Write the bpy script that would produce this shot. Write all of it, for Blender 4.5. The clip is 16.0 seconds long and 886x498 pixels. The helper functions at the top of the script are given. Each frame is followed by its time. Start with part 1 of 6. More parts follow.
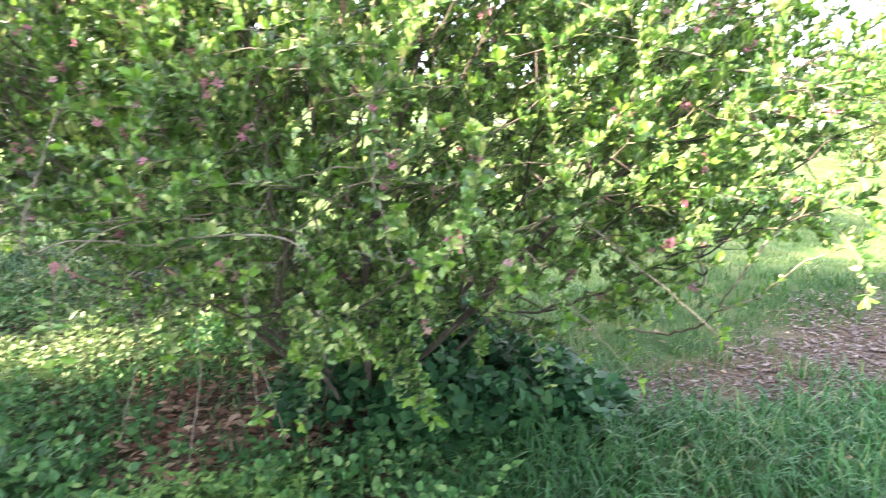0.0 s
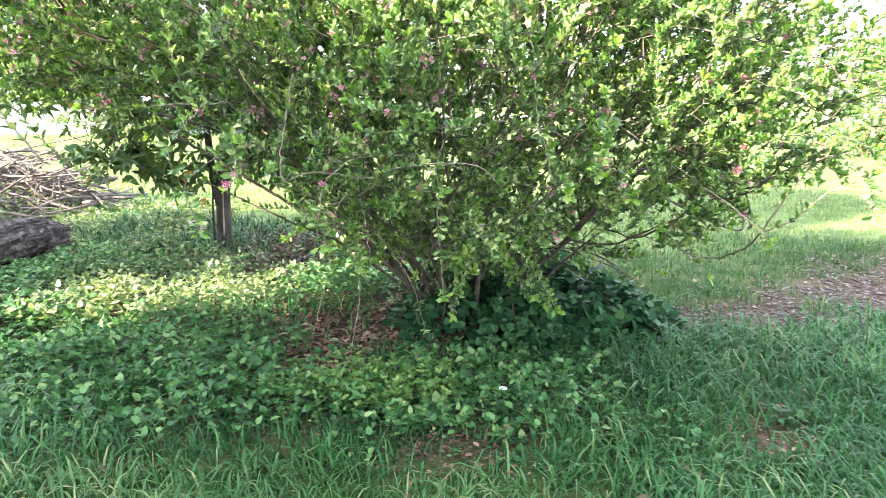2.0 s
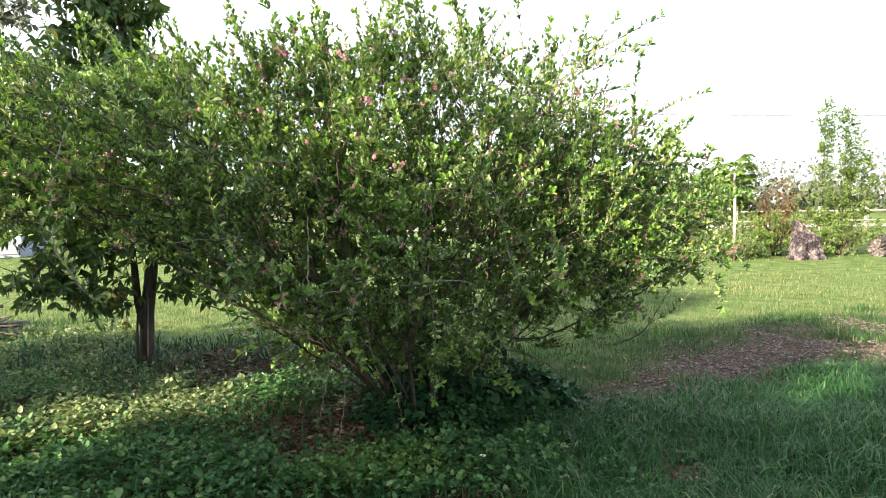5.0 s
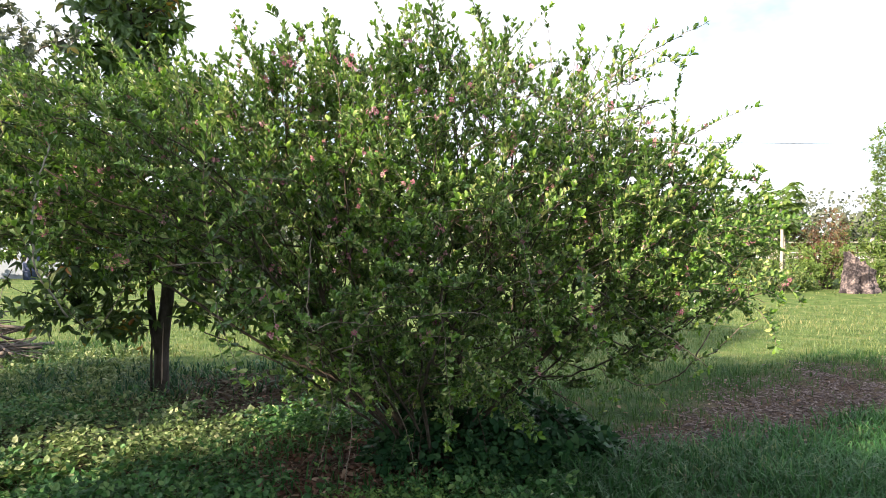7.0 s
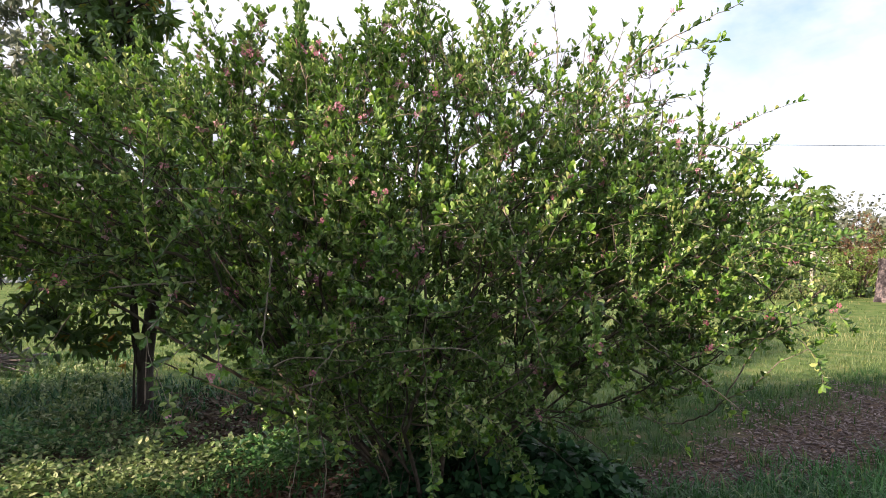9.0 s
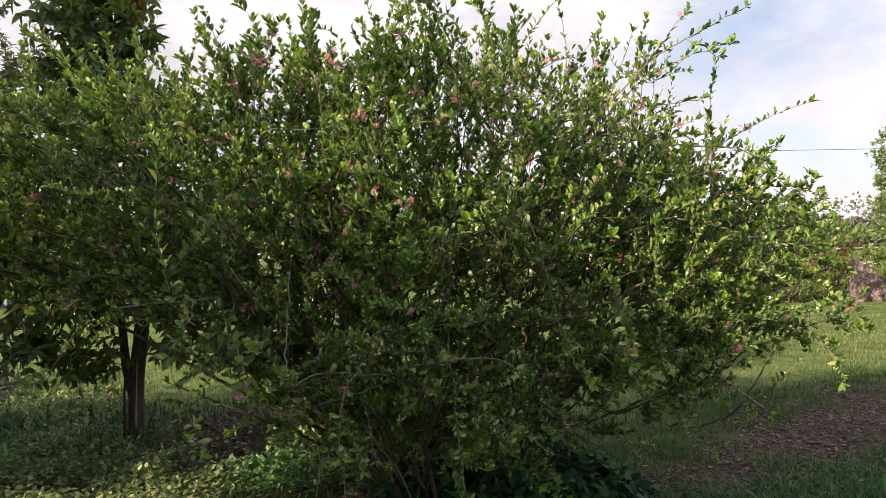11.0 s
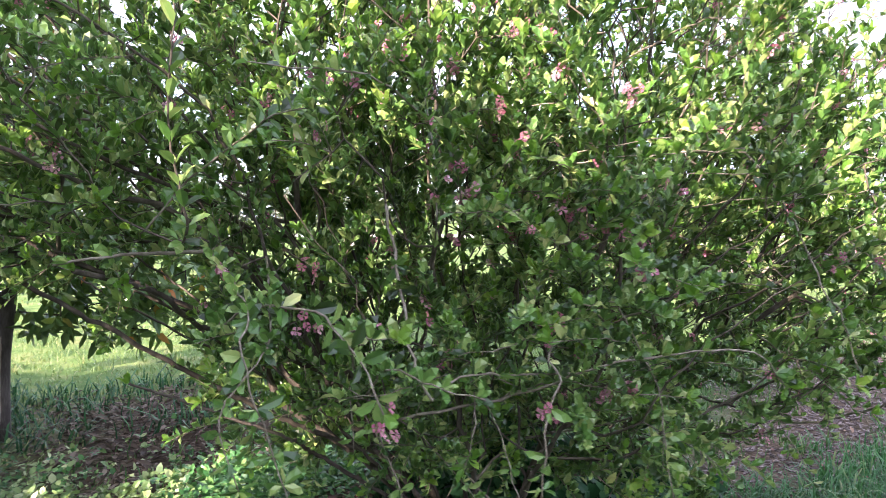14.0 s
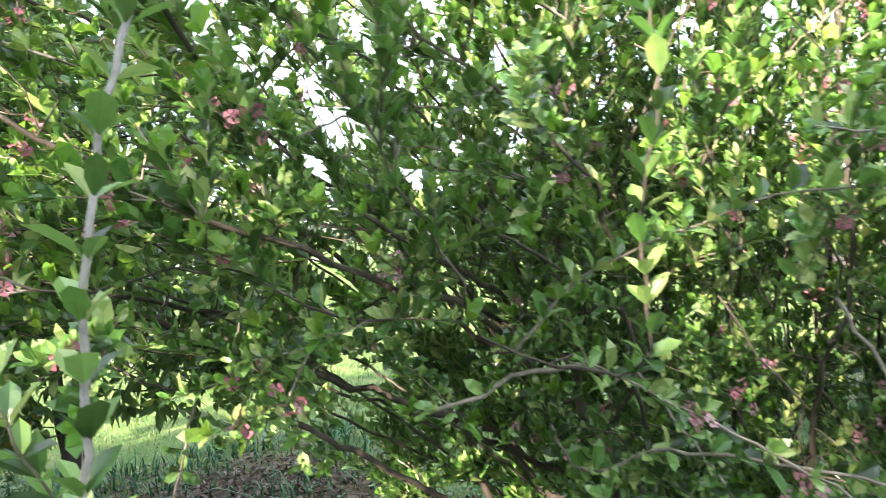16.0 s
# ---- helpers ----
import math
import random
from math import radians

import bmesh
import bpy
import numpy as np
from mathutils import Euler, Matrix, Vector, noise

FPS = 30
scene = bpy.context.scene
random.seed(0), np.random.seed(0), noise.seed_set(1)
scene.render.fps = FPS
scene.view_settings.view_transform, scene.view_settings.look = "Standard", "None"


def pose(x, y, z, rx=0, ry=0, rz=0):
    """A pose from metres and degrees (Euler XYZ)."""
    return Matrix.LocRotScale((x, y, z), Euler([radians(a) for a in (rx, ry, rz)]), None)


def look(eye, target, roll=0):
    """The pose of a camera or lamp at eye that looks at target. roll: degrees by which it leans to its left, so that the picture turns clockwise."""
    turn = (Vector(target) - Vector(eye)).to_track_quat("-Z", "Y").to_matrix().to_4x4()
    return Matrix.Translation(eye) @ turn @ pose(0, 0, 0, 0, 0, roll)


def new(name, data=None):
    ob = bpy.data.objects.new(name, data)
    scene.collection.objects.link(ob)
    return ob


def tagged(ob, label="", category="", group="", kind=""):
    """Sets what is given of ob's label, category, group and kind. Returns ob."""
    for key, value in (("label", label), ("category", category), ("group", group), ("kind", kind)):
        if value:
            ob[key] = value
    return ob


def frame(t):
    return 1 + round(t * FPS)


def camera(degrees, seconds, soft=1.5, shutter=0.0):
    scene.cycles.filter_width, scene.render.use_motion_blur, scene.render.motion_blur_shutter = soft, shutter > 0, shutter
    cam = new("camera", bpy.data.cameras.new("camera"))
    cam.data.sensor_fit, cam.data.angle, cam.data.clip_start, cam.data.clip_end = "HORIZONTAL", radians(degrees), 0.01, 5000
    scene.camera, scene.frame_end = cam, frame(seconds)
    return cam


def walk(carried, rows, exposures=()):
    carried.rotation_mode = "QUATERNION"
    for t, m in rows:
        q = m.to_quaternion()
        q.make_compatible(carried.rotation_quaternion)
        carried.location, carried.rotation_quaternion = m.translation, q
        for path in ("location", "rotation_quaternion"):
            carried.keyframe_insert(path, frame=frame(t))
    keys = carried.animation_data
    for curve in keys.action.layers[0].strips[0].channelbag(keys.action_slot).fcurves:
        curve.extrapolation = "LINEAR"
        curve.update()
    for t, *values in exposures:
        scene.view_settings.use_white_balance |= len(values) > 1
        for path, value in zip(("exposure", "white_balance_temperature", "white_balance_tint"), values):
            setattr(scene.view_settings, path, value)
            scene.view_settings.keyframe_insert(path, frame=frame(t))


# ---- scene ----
cam = camera(65.7, 16.0, soft=0.5, shutter=0.3)
METRES, EYE, TILT, LEAN, TURN = 6.0, 1.40, -12.0, 0.0, 0.0
ROWS = [
    (0.0, 0.0, 0.0, 0.0, 0.0, 0.0, 0.0),
    (0.5, -0.0331, -0.0262, -0.0111, 5.06, -1.25, -0.57),
    (1.0, -0.0692, -0.0583, -0.0237, 1.74, -0.19, -0.11),
    (1.5, -0.0778, -0.1, -0.0305, 2.76, 2.12, -1.59),
    (2.0, -0.0791, -0.1281, -0.0426, 0.41, -0.3, -0.05),
    (2.5, -0.1021, -0.1474, -0.0472, -2.79, 1.76, -0.8),
    (3.0, -0.1398, -0.1731, -0.0601, -4.33, -2.77, -0.51),
    (3.5, -0.1556, -0.1995, -0.058, -5.47, 3.41, -2.11),
    (4.0, -0.1577, -0.2342, -0.0613, -10.62, 5.85, 4.46),
    (4.5, -0.1735, -0.2459, -0.0556, -9.26, 6.25, 2.23),
    (5.0, -0.1992, -0.2514, -0.0501, -12.32, 8.57, 3.54),
    (7.5, -0.1633, -0.1842, -0.0387, -7.95, 10.96, 2.74),
    (8.0, -0.1525, -0.1661, -0.0268, -6.9, 8.47, 5.96),
    (8.5, -0.1287, -0.1373, -0.0175, -7.19, 10.11, 1.75),
    (11.0, -0.1621, -0.1162, -0.0153, -9.5, 12.24, 3.77),
    (11.5, -0.1609, -0.0933, -0.0237, -10.27, 8.92, 3.78),
    (12.0, -0.1603, -0.0545, -0.0126, -11.98, 8.96, 3.62),
    (12.5, -0.1679, -0.0213, -0.0135, -16.28, 5.3, 3.32),
    (13.0, -0.2048, 0.0117, 0.0044, -18.1, 8.59, 5.72),
    (13.5, -0.2291, 0.0371, 0.0063, -19.67, 7.49, 2.57),
    (14.0, -0.2629, 0.0785, 0.013, -21.9, 8.47, 4.4),
    (14.5, -0.2892, 0.1124, 0.0221, -27.74, 6.18, 7.03),
    (15.0, -0.3273, 0.133, 0.0371, -29.67, 6.18, 6.95),
    (15.5, -0.3481, 0.1639, 0.0528, -25.5, 7.85, 8.62),
    (16.0, -0.3653, 0.1924, 0.0673, -23.36, 9.6, 7.61),
]
EXPOSURES = [(0.0, 3.55, 5900, 13), (1.0, 3.72, 5900, 13), (3.5, 3.15, 5850, 12), (4.0, 2.58, 5900, 11), (5.0, 2.0, 6150, 11), (7.5, 1.5, 6150, 14), (8.0, 1.16, 6150, 16), (8.7, 1.35, 6150, 18), (11.0, 0.98, 6700, 19), (11.6, 1.5, 6700, 22), (12.0, 1.85, 6000, 24), (12.5, 2.34, 5600, 23), (13.0, 2.6, 5600, 22), (14.0, 2.75, 5650, 22), (14.5, 2.95, 5600, 24), (15.0, 3.0, 5550, 20), (16.0, 3.02, 5750, 10)]
walk(cam, [(t, pose(0, 0, EYE, TILT, LEAN, TURN) @ pose(METRES * x, METRES * y, METRES * z, 90 + pitch, roll, yaw)) for t, x, y, z, yaw, pitch, roll in ROWS], EXPOSURES)

# ---------------------------------------------------------------- light
SUN_EL, SUN_AZ = 24.0, 237.0          # degrees; azimuth from +y towards +x
to_sun = Vector((math.sin(radians(SUN_AZ)) * math.cos(radians(SUN_EL)), math.cos(radians(SUN_AZ)) * math.cos(radians(SUN_EL)), math.sin(radians(SUN_EL))))
sun_data = bpy.data.lights.new("sun", "SUN")
sun_data.energy, sun_data.angle, sun_data.color = 5.0, radians(0.6), (1.0, 0.80, 0.55)
sun = new("sun", sun_data)
sun.matrix_world = look(to_sun * 60, (0, 0, 0))

world = bpy.data.worlds.new("sky")
scene.world = world
world.use_nodes = True
wn, wl = world.node_tree.nodes, world.node_tree.links
wn.clear()
sky = wn.new("ShaderNodeTexSky")
sky.sky_type, sky.sun_disc = "NISHITA", False
sky.sun_elevation, sky.sun_rotation = radians(SUN_EL), radians(SUN_AZ)
sky.dust_density, sky.ozone_density = 1.5, 1.0
coord = wn.new("ShaderNodeTexCoord")
stretch = wn.new("ShaderNodeMapping")
stretch.inputs["Scale"].default_value = (1.0, 1.0, 1.7)
puff = wn.new("ShaderNodeTexNoise")
puff.inputs["Scale"].default_value, puff.inputs["Detail"].default_value, puff.inputs["Roughness"].default_value = 2.6, 7.0, 0.55
ramp = wn.new("ShaderNodeValToRGB")
ramp.color_ramp.elements[0].position, ramp.color_ramp.elements[1].position = 0.29, 0.49
ramp.color_ramp.elements[0].color = (0.10, 0.10, 0.10, 1)
mix = wn.new("ShaderNodeMix")
mix.data_type = "RGBA"
billow = wn.new("ShaderNodeTexNoise")
billow.inputs["Scale"].default_value, billow.inputs["Detail"].default_value, billow.inputs["Roughness"].default_value = 3.4, 8.0, 0.6
billow.inputs["Distortion"].default_value = 0.6
grey = wn.new("ShaderNodeValToRGB")
grey.color_ramp.elements[0].position, grey.color_ramp.elements[1].position = 0.33, 0.66
grey.color_ramp.elements[0].color, grey.color_ramp.elements[1].color = (0.60, 0.61, 0.645, 1), (1.0, 1.0, 1.0, 1)
lit = wn.new("ShaderNodeVectorMath")
lit.operation = "SCALE"
lit.inputs["Scale"].default_value = 11.8
back = wn.new("ShaderNodeBackground")
back.inputs["Strength"].default_value = 0.05
out = wn.new("ShaderNodeOutputWorld")
wl.new(coord.outputs["Generated"], stretch.inputs["Vector"])
wl.new(stretch.outputs["Vector"], puff.inputs["Vector"])
wl.new(puff.outputs["Fac"], ramp.inputs["Fac"])
wl.new(ramp.outputs["Color"], mix.inputs["Factor"])
bright = wn.new("ShaderNodeVectorMath")
bright.operation = "SCALE"
bright.inputs["Scale"].default_value = 1.7
wl.new(sky.outputs["Color"], bright.inputs[0])
wl.new(bright.outputs[0], mix.inputs[6])
wl.new(stretch.outputs["Vector"], billow.inputs["Vector"])
wl.new(billow.outputs["Fac"], grey.inputs["Fac"])
wl.new(grey.outputs["Color"], lit.inputs[0])
wl.new(lit.outputs[0], mix.inputs[7])
wl.new(mix.outputs[2], back.inputs["Color"])
wl.new(back.outputs["Background"], out.inputs["Surface"])


# ---------------------------------------------------------------- materials
def base_material(name, rough=0.7, spec=0.4):
    m = bpy.data.materials.new(name)
    m.use_nodes = True
    bsdf = m.node_tree.nodes["Principled BSDF"]
    bsdf.inputs["Roughness"].default_value = rough
    bsdf.inputs["Specular IOR Level"].default_value = spec
    return m, m.node_tree.nodes, m.node_tree.links, bsdf


def ramp_node(n, stops):
    r = n.new("ShaderNodeValToRGB")
    while len(r.color_ramp.elements) < len(stops):
        r.color_ramp.elements.new(0.5)
    for e, (p, c) in zip(r.color_ramp.elements, stops):
        e.position, e.color = p, (*c, 1)
    return r


def leaf_material(name, stops, through_colour, through_share=0.3, rough=0.40, by_object=False, patch=1.2, spec=0.5):
    """Leaf: a colour for each leaf, veined mottling, and light let through."""
    m, n, l, bsdf = base_material(name, rough, spec)
    if by_object:
        pick = n.new("ShaderNodeObjectInfo")
        chance = pick.outputs["Random"]
    else:
        pick = n.new("ShaderNodeNewGeometry")
        chance = pick.outputs["Random Per Island"]
    tc = n.new("ShaderNodeTexCoord")
    big = n.new("ShaderNodeTexNoise")
    big.inputs["Scale"].default_value, big.inputs["Detail"].default_value = patch, 2.0
    fine = n.new("ShaderNodeTexNoise")
    fine.inputs["Scale"].default_value, fine.inputs["Detail"].default_value = 60.0, 3.0
    l.new(tc.outputs["Object"], big.inputs["Vector"])
    l.new(tc.outputs["Object"], fine.inputs["Vector"])
    add = n.new("ShaderNodeMath")
    add.operation = "MULTIPLY_ADD"
    add.inputs[1].default_value = 0.6
    l.new(big.outputs["Fac"], add.inputs[0])
    l.new(chance, add.inputs[2])
    sub = n.new("ShaderNodeMath")
    sub.operation = "SUBTRACT"
    sub.inputs[1].default_value = 0.30
    l.new(add.outputs[0], sub.inputs[0])
    r = ramp_node(n, stops)
    l.new(sub.outputs[0], r.inputs["Fac"])
    mul = n.new("ShaderNodeMix")
    mul.data_type, mul.blend_type = "RGBA", "MULTIPLY"
    mul.inputs["Factor"].default_value = 0.2
    l.new(r.outputs["Color"], mul.inputs[6])
    l.new(fine.outputs["Color"], mul.inputs[7])
    l.new(mul.outputs[2], bsdf.inputs["Base Color"])
    tr = n.new("ShaderNodeBsdfTranslucent")
    tint = n.new("ShaderNodeMix")
    tint.data_type, tint.blend_type = "RGBA", "MIX"
    tint.inputs["Factor"].default_value = 0.6
    tint.inputs[7].default_value = (*through_colour, 1)
    l.new(mul.outputs[2], tint.inputs[6])
    l.new(tint.outputs[2], tr.inputs["Color"])
    mx = n.new("ShaderNodeMixShader")
    mx.inputs[0].default_value = through_share
    l.new(bsdf.outputs[0], mx.inputs[1])
    l.new(tr.outputs[0], mx.inputs[2])
    l.new(mx.outputs[0], n["Material Output"].inputs["Surface"])
    return m


def rough_material(name, stops, scale=8.0, detail=6.0, rough=0.85, bump=0.4, stretch=(1, 1, 1), fine=90.0, by_object=False, spec=0.25):
    """Bark, wood, soil, plaster: two scales of noise for colour and relief."""
    m, n, l, bsdf = base_material(name, rough, spec)
    tc = n.new("ShaderNodeTexCoord")
    mp = n.new("ShaderNodeMapping")
    mp.inputs["Scale"].default_value = stretch
    l.new(tc.outputs["Object"], mp.inputs["Vector"])
    a = n.new("ShaderNodeTexNoise")
    a.inputs["Scale"].default_value, a.inputs["Detail"].default_value = scale, detail
    b = n.new("ShaderNodeTexNoise")
    b.inputs["Scale"].default_value, b.inputs["Detail"].default_value = fine, 4.0
    l.new(mp.outputs["Vector"], a.inputs["Vector"])
    l.new(mp.outputs["Vector"], b.inputs["Vector"])
    s = n.new("ShaderNodeMath")
    s.operation = "MULTIPLY_ADD"
    s.inputs[1].default_value = 0.45
    l.new(b.outputs["Fac"], s.inputs[0])
    l.new(a.outputs["Fac"], s.inputs[2])
    last = s
    pick = n.new("ShaderNodeObjectInfo") if by_object else n.new("ShaderNodeNewGeometry")
    v = n.new("ShaderNodeMath")
    v.operation = "MULTIPLY_ADD"
    v.inputs[1].default_value = 0.35
    l.new(pick.outputs["Random"] if by_object else pick.outputs["Random Per Island"], v.inputs[0])
    l.new(last.outputs[0], v.inputs[2])
    o = n.new("ShaderNodeMath")
    o.operation = "SUBTRACT"
    o.inputs[1].default_value = 0.42
    l.new(v.outputs[0], o.inputs[0])
    r = ramp_node(n, stops)
    l.new(o.outputs[0], r.inputs["Fac"])
    l.new(r.outputs["Color"], bsdf.inputs["Base Color"])
    bp = n.new("ShaderNodeBump")
    bp.inputs["Strength"].default_value, bp.inputs["Distance"].default_value = bump, 0.02
    l.new(s.outputs[0], bp.inputs["Height"])
    l.new(bp.outputs["Normal"], bsdf.inputs["Normal"])
    return m


GREEN = [(0.0, (0.011, 0.030, 0.009)), (0.22, (0.033, 0.086, 0.020)), (0.48, (0.106, 0.232, 0.047)), (0.78, (0.245, 0.385, 0.108)), (1.0, (0.45, 0.50, 0.19))]
M_LEAF = leaf_material("shrub_leaf", GREEN, (0.28, 0.45, 0.09), 0.26, 0.30, patch=3.0, spec=0.68)
M_LEAF_ONE = leaf_material("shrub_leaf_single", GREEN, (0.28, 0.45, 0.09), 0.26, 0.30, by_object=True, spec=0.68)
M_YOUNG = leaf_material("young_leaf", [(0.0, (0.09, 0.21, 0.025)), (0.6, (0.15, 0.30, 0.04)), (1.0, (0.27, 0.39, 0.065))], (0.30, 0.52, 0.05), 0.38)
M_BROAD = leaf_material("tree_leaf", [(0.0, (0.030, 0.072, 0.024)), (0.45, (0.085, 0.170, 0.050)), (0.92, (0.145, 0.225, 0.060)), (0.98, (0.36, 0.25, 0.03)), (1.0, (0.45, 0.15, 0.03))], (0.22, 0.34, 0.04), 0.30)
M_BROAD_ONE = leaf_material("tree_leaf_single", [(0.0, (0.030, 0.072, 0.024)), (0.45, (0.085, 0.170, 0.050)), (0.92, (0.145, 0.225, 0.060)), (0.98, (0.36, 0.25, 0.03)), (1.0, (0.45, 0.15, 0.03))], (0.22, 0.34, 0.04), 0.30, by_object=True)
M_LIME = leaf_material("lime_weed", [(0.0, (0.045, 0.12, 0.03)), (0.5, (0.10, 0.21, 0.05)), (1.0, (0.22, 0.33, 0.09))], (0.22, 0.38, 0.06), 0.25, 0.55, patch=3.0, spec=0.3)
M_COVER = leaf_material("ground_cover_leaf", [(0.0, (0.012, 0.050, 0.018)), (0.4, (0.038, 0.122, 0.037)), (0.8, (0.094, 0.220, 0.066)), (1.0, (0.22, 0.33, 0.12))], (0.15, 0.34, 0.06), 0.26, 0.5, patch=1.6, spec=0.35)
# pale weeds by the heap; also lightens the cover in the sun patch
M_PALE_WEED = leaf_material("pale_weed_leaf", [(0.0, (0.040, 0.085, 0.026)), (0.4, (0.110, 0.185, 0.062)), (0.75, (0.225, 0.300, 0.125)), (1.0, (0.42, 0.45, 0.25))], (0.34, 0.44, 0.12), 0.30, 0.5, patch=2.5, spec=0.4)
M_VINE = leaf_material("vine_leaf", [(0.0, (0.008, 0.038, 0.016)), (0.5, (0.026, 0.090, 0.036)), (0.85, (0.058, 0.15, 0.058)), (1.0, (0.10, 0.20, 0.08))], (0.06, 0.18, 0.04), 0.18, 0.5, spec=0.2)
M_VINE_ONE = leaf_material("vine_leaf_single", [(0.0, (0.008, 0.038, 0.016)), (0.5, (0.026, 0.090, 0.036)), (0.85, (0.058, 0.15, 0.058)), (1.0, (0.10, 0.20, 0.08))], (0.06, 0.18, 0.04), 0.18, 0.5, spec=0.2, by_object=True)
M_GRASS = leaf_material("grass_blade", [(0.0, (0.011, 0.048, 0.017)), (0.45, (0.030, 0.110, 0.034)), (0.9, (0.076, 0.195, 0.062)), (1.0, (0.22, 0.27, 0.11))], (0.13, 0.36, 0.08), 0.26, 0.5, patch=0.9, spec=0.25)
M_NEAR = leaf_material("near_blade", [(0.0, (0.020, 0.058, 0.021)), (0.45, (0.046, 0.130, 0.040)), (0.85, (0.100, 0.205, 0.070)), (1.0, (0.28, 0.29, 0.14))], (0.16, 0.37, 0.07), 0.26, 0.5, patch=1.1, spec=0.25)
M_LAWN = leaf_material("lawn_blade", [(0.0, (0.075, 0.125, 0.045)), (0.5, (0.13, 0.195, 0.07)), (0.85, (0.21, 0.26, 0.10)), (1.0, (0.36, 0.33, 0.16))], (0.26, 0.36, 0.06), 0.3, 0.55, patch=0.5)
# near turf: greener than the lawn, and darkened to stand for shade
M_TURF_SHADE = leaf_material("shaded_turf_blade", [(0.0, (0.012, 0.042, 0.015)), (0.5, (0.032, 0.090, 0.028)), (0.85, (0.066, 0.140, 0.044)), (1.0, (0.17, 0.19, 0.085))], (0.18, 0.34, 0.06), 0.26, 0.55, patch=0.8, spec=0.25)
M_PALE = leaf_material("garden_leaf", [(0.0, (0.06, 0.11, 0.025)), (0.5, (0.11, 0.19, 0.04)), (1.0, (0.22, 0.30, 0.07))], (0.25, 0.36, 0.05), 0.3, patch=1.0)
M_RUST = leaf_material("rust_leaf", [(0.0, (0.10, 0.06, 0.04)), (0.5, (0.20, 0.10, 0.07)), (1.0, (0.16, 0.18, 0.06))], (0.3, 0.15, 0.08), 0.25)
# leaves of distant trees, greyed and paled to imitate haze
M_FAR_HAZE = leaf_material("hazed_far_leaf", [(0.0, (0.085, 0.105, 0.080)), (0.5, (0.13, 0.155, 0.115)), (1.0, (0.18, 0.20, 0.15))], (0.12, 0.16, 0.06), 0.2, 0.7, patch=0.1)
M_DRY = leaf_material("dry_leaf", [(0.0, (0.055, 0.026, 0.018)), (0.4, (0.125, 0.056, 0.038)), (0.75, (0.21, 0.115, 0.078)), (1.0, (0.40, 0.29, 0.21))], (0.30, 0.12, 0.04), 0.12, 0.7, patch=3.0)
M_STRAW = leaf_material("dry_straw", [(0.0, (0.032, 0.022, 0.016)), (0.5, (0.078, 0.056, 0.042)), (1.0, (0.20, 0.16, 0.125))], (0.2, 0.14, 0.08), 0.1, 0.7, patch=3.0, spec=0.2)
M_CHIP = rough_material("wood_chip", [(0.0, (0.040, 0.030, 0.029)), (0.4, (0.112, 0.087, 0.084)), (0.75, (0.245, 0.200, 0.192)), (1.0, (0.50, 0.44, 0.41))], 20.0)
M_PETAL_MASS = leaf_material("petal_mass", [(0.0, (0.38, 0.11, 0.18)), (0.5, (0.56, 0.22, 0.32)), (1.0, (0.72, 0.42, 0.50))], (0.65, 0.28, 0.42), 0.3, 0.6)
M_PETAL = leaf_material("petal", [(0.0, (0.38, 0.11, 0.18)), (0.5, (0.56, 0.22, 0.32)), (1.0, (0.72, 0.42, 0.50))], (0.65, 0.28, 0.42), 0.3, 0.6, by_object=True)
M_WHITE_PETAL = leaf_material("white_petal", [(0.0, (0.75, 0.74, 0.66)), (1.0, (0.85, 0.84, 0.80))], (0.8, 0.8, 0.7), 0.3, 0.6)
M_BARK = rough_material("shrub_bark", [(0.0, (0.030, 0.024, 0.020)), (0.45, (0.075, 0.061, 0.050)), (0.8, (0.15, 0.125, 0.10)), (1.0, (0.29, 0.25, 0.21))], 26.0, stretch=(1, 1, 0.35), bump=0.5)
M_TWIG = rough_material("grey_twig", [(0.0, (0.09, 0.072, 0.056)), (0.5, (0.20, 0.17, 0.135)), (1.0, (0.44, 0.40, 0.34))], 40.0, bump=0.3)
M_PALE_TWIG = rough_material("bleached_twig", [(0.0, (0.15, 0.135, 0.12)), (0.5, (0.28, 0.26, 0.235)), (1.0, (0.46, 0.43, 0.40))], 40.0, bump=0.3)
M_TRUNK = rough_material("tree_bark", [(0.0, (0.020, 0.016, 0.014)), (0.5, (0.05, 0.042, 0.037)), (0.85, (0.11, 0.097, 0.087)), (1.0, (0.34, 0.31, 0.28))], 14.0, stretch=(1, 1, 0.3), bump=0.8)
M_LOG = rough_material("weathered_log", [(0.0, (0.010, 0.008, 0.008)), (0.36, (0.045, 0.038, 0.036)), (0.55, (0.14, 0.125, 0.122)), (0.72, (0.30, 0.28, 0.28)), (1.0, (0.52, 0.50, 0.50))], 16.0, stretch=(1, 1, 1), bump=1.0)
M_LOG_END = rough_material("cut_wood", [(0.0, (0.16, 0.11, 0.08)), (0.5, (0.33, 0.26, 0.21)), (1.0, (0.52, 0.44, 0.38))], 12.0, bump=0.6)
M_BRUSH = rough_material("dead_brush", [(0.0, (0.06, 0.05, 0.045)), (0.5, (0.13, 0.11, 0.10)), (1.0, (0.26, 0.23, 0.21))], 12.0, by_object=True)
M_SIDING = rough_material("white_siding", [(0.0, (0.22, 0.26, 0.32)), (1.0, (0.30, 0.34, 0.40))], 2.0, rough=0.6, bump=0.05)
M_ROOF = rough_material("roof_shingle", [(0.0, (0.05, 0.05, 0.055)), (1.0, (0.14, 0.135, 0.14))], 6.0, bump=0.5)
M_GLASS = base_material("dark_glass", 0.08, 0.6)[0]
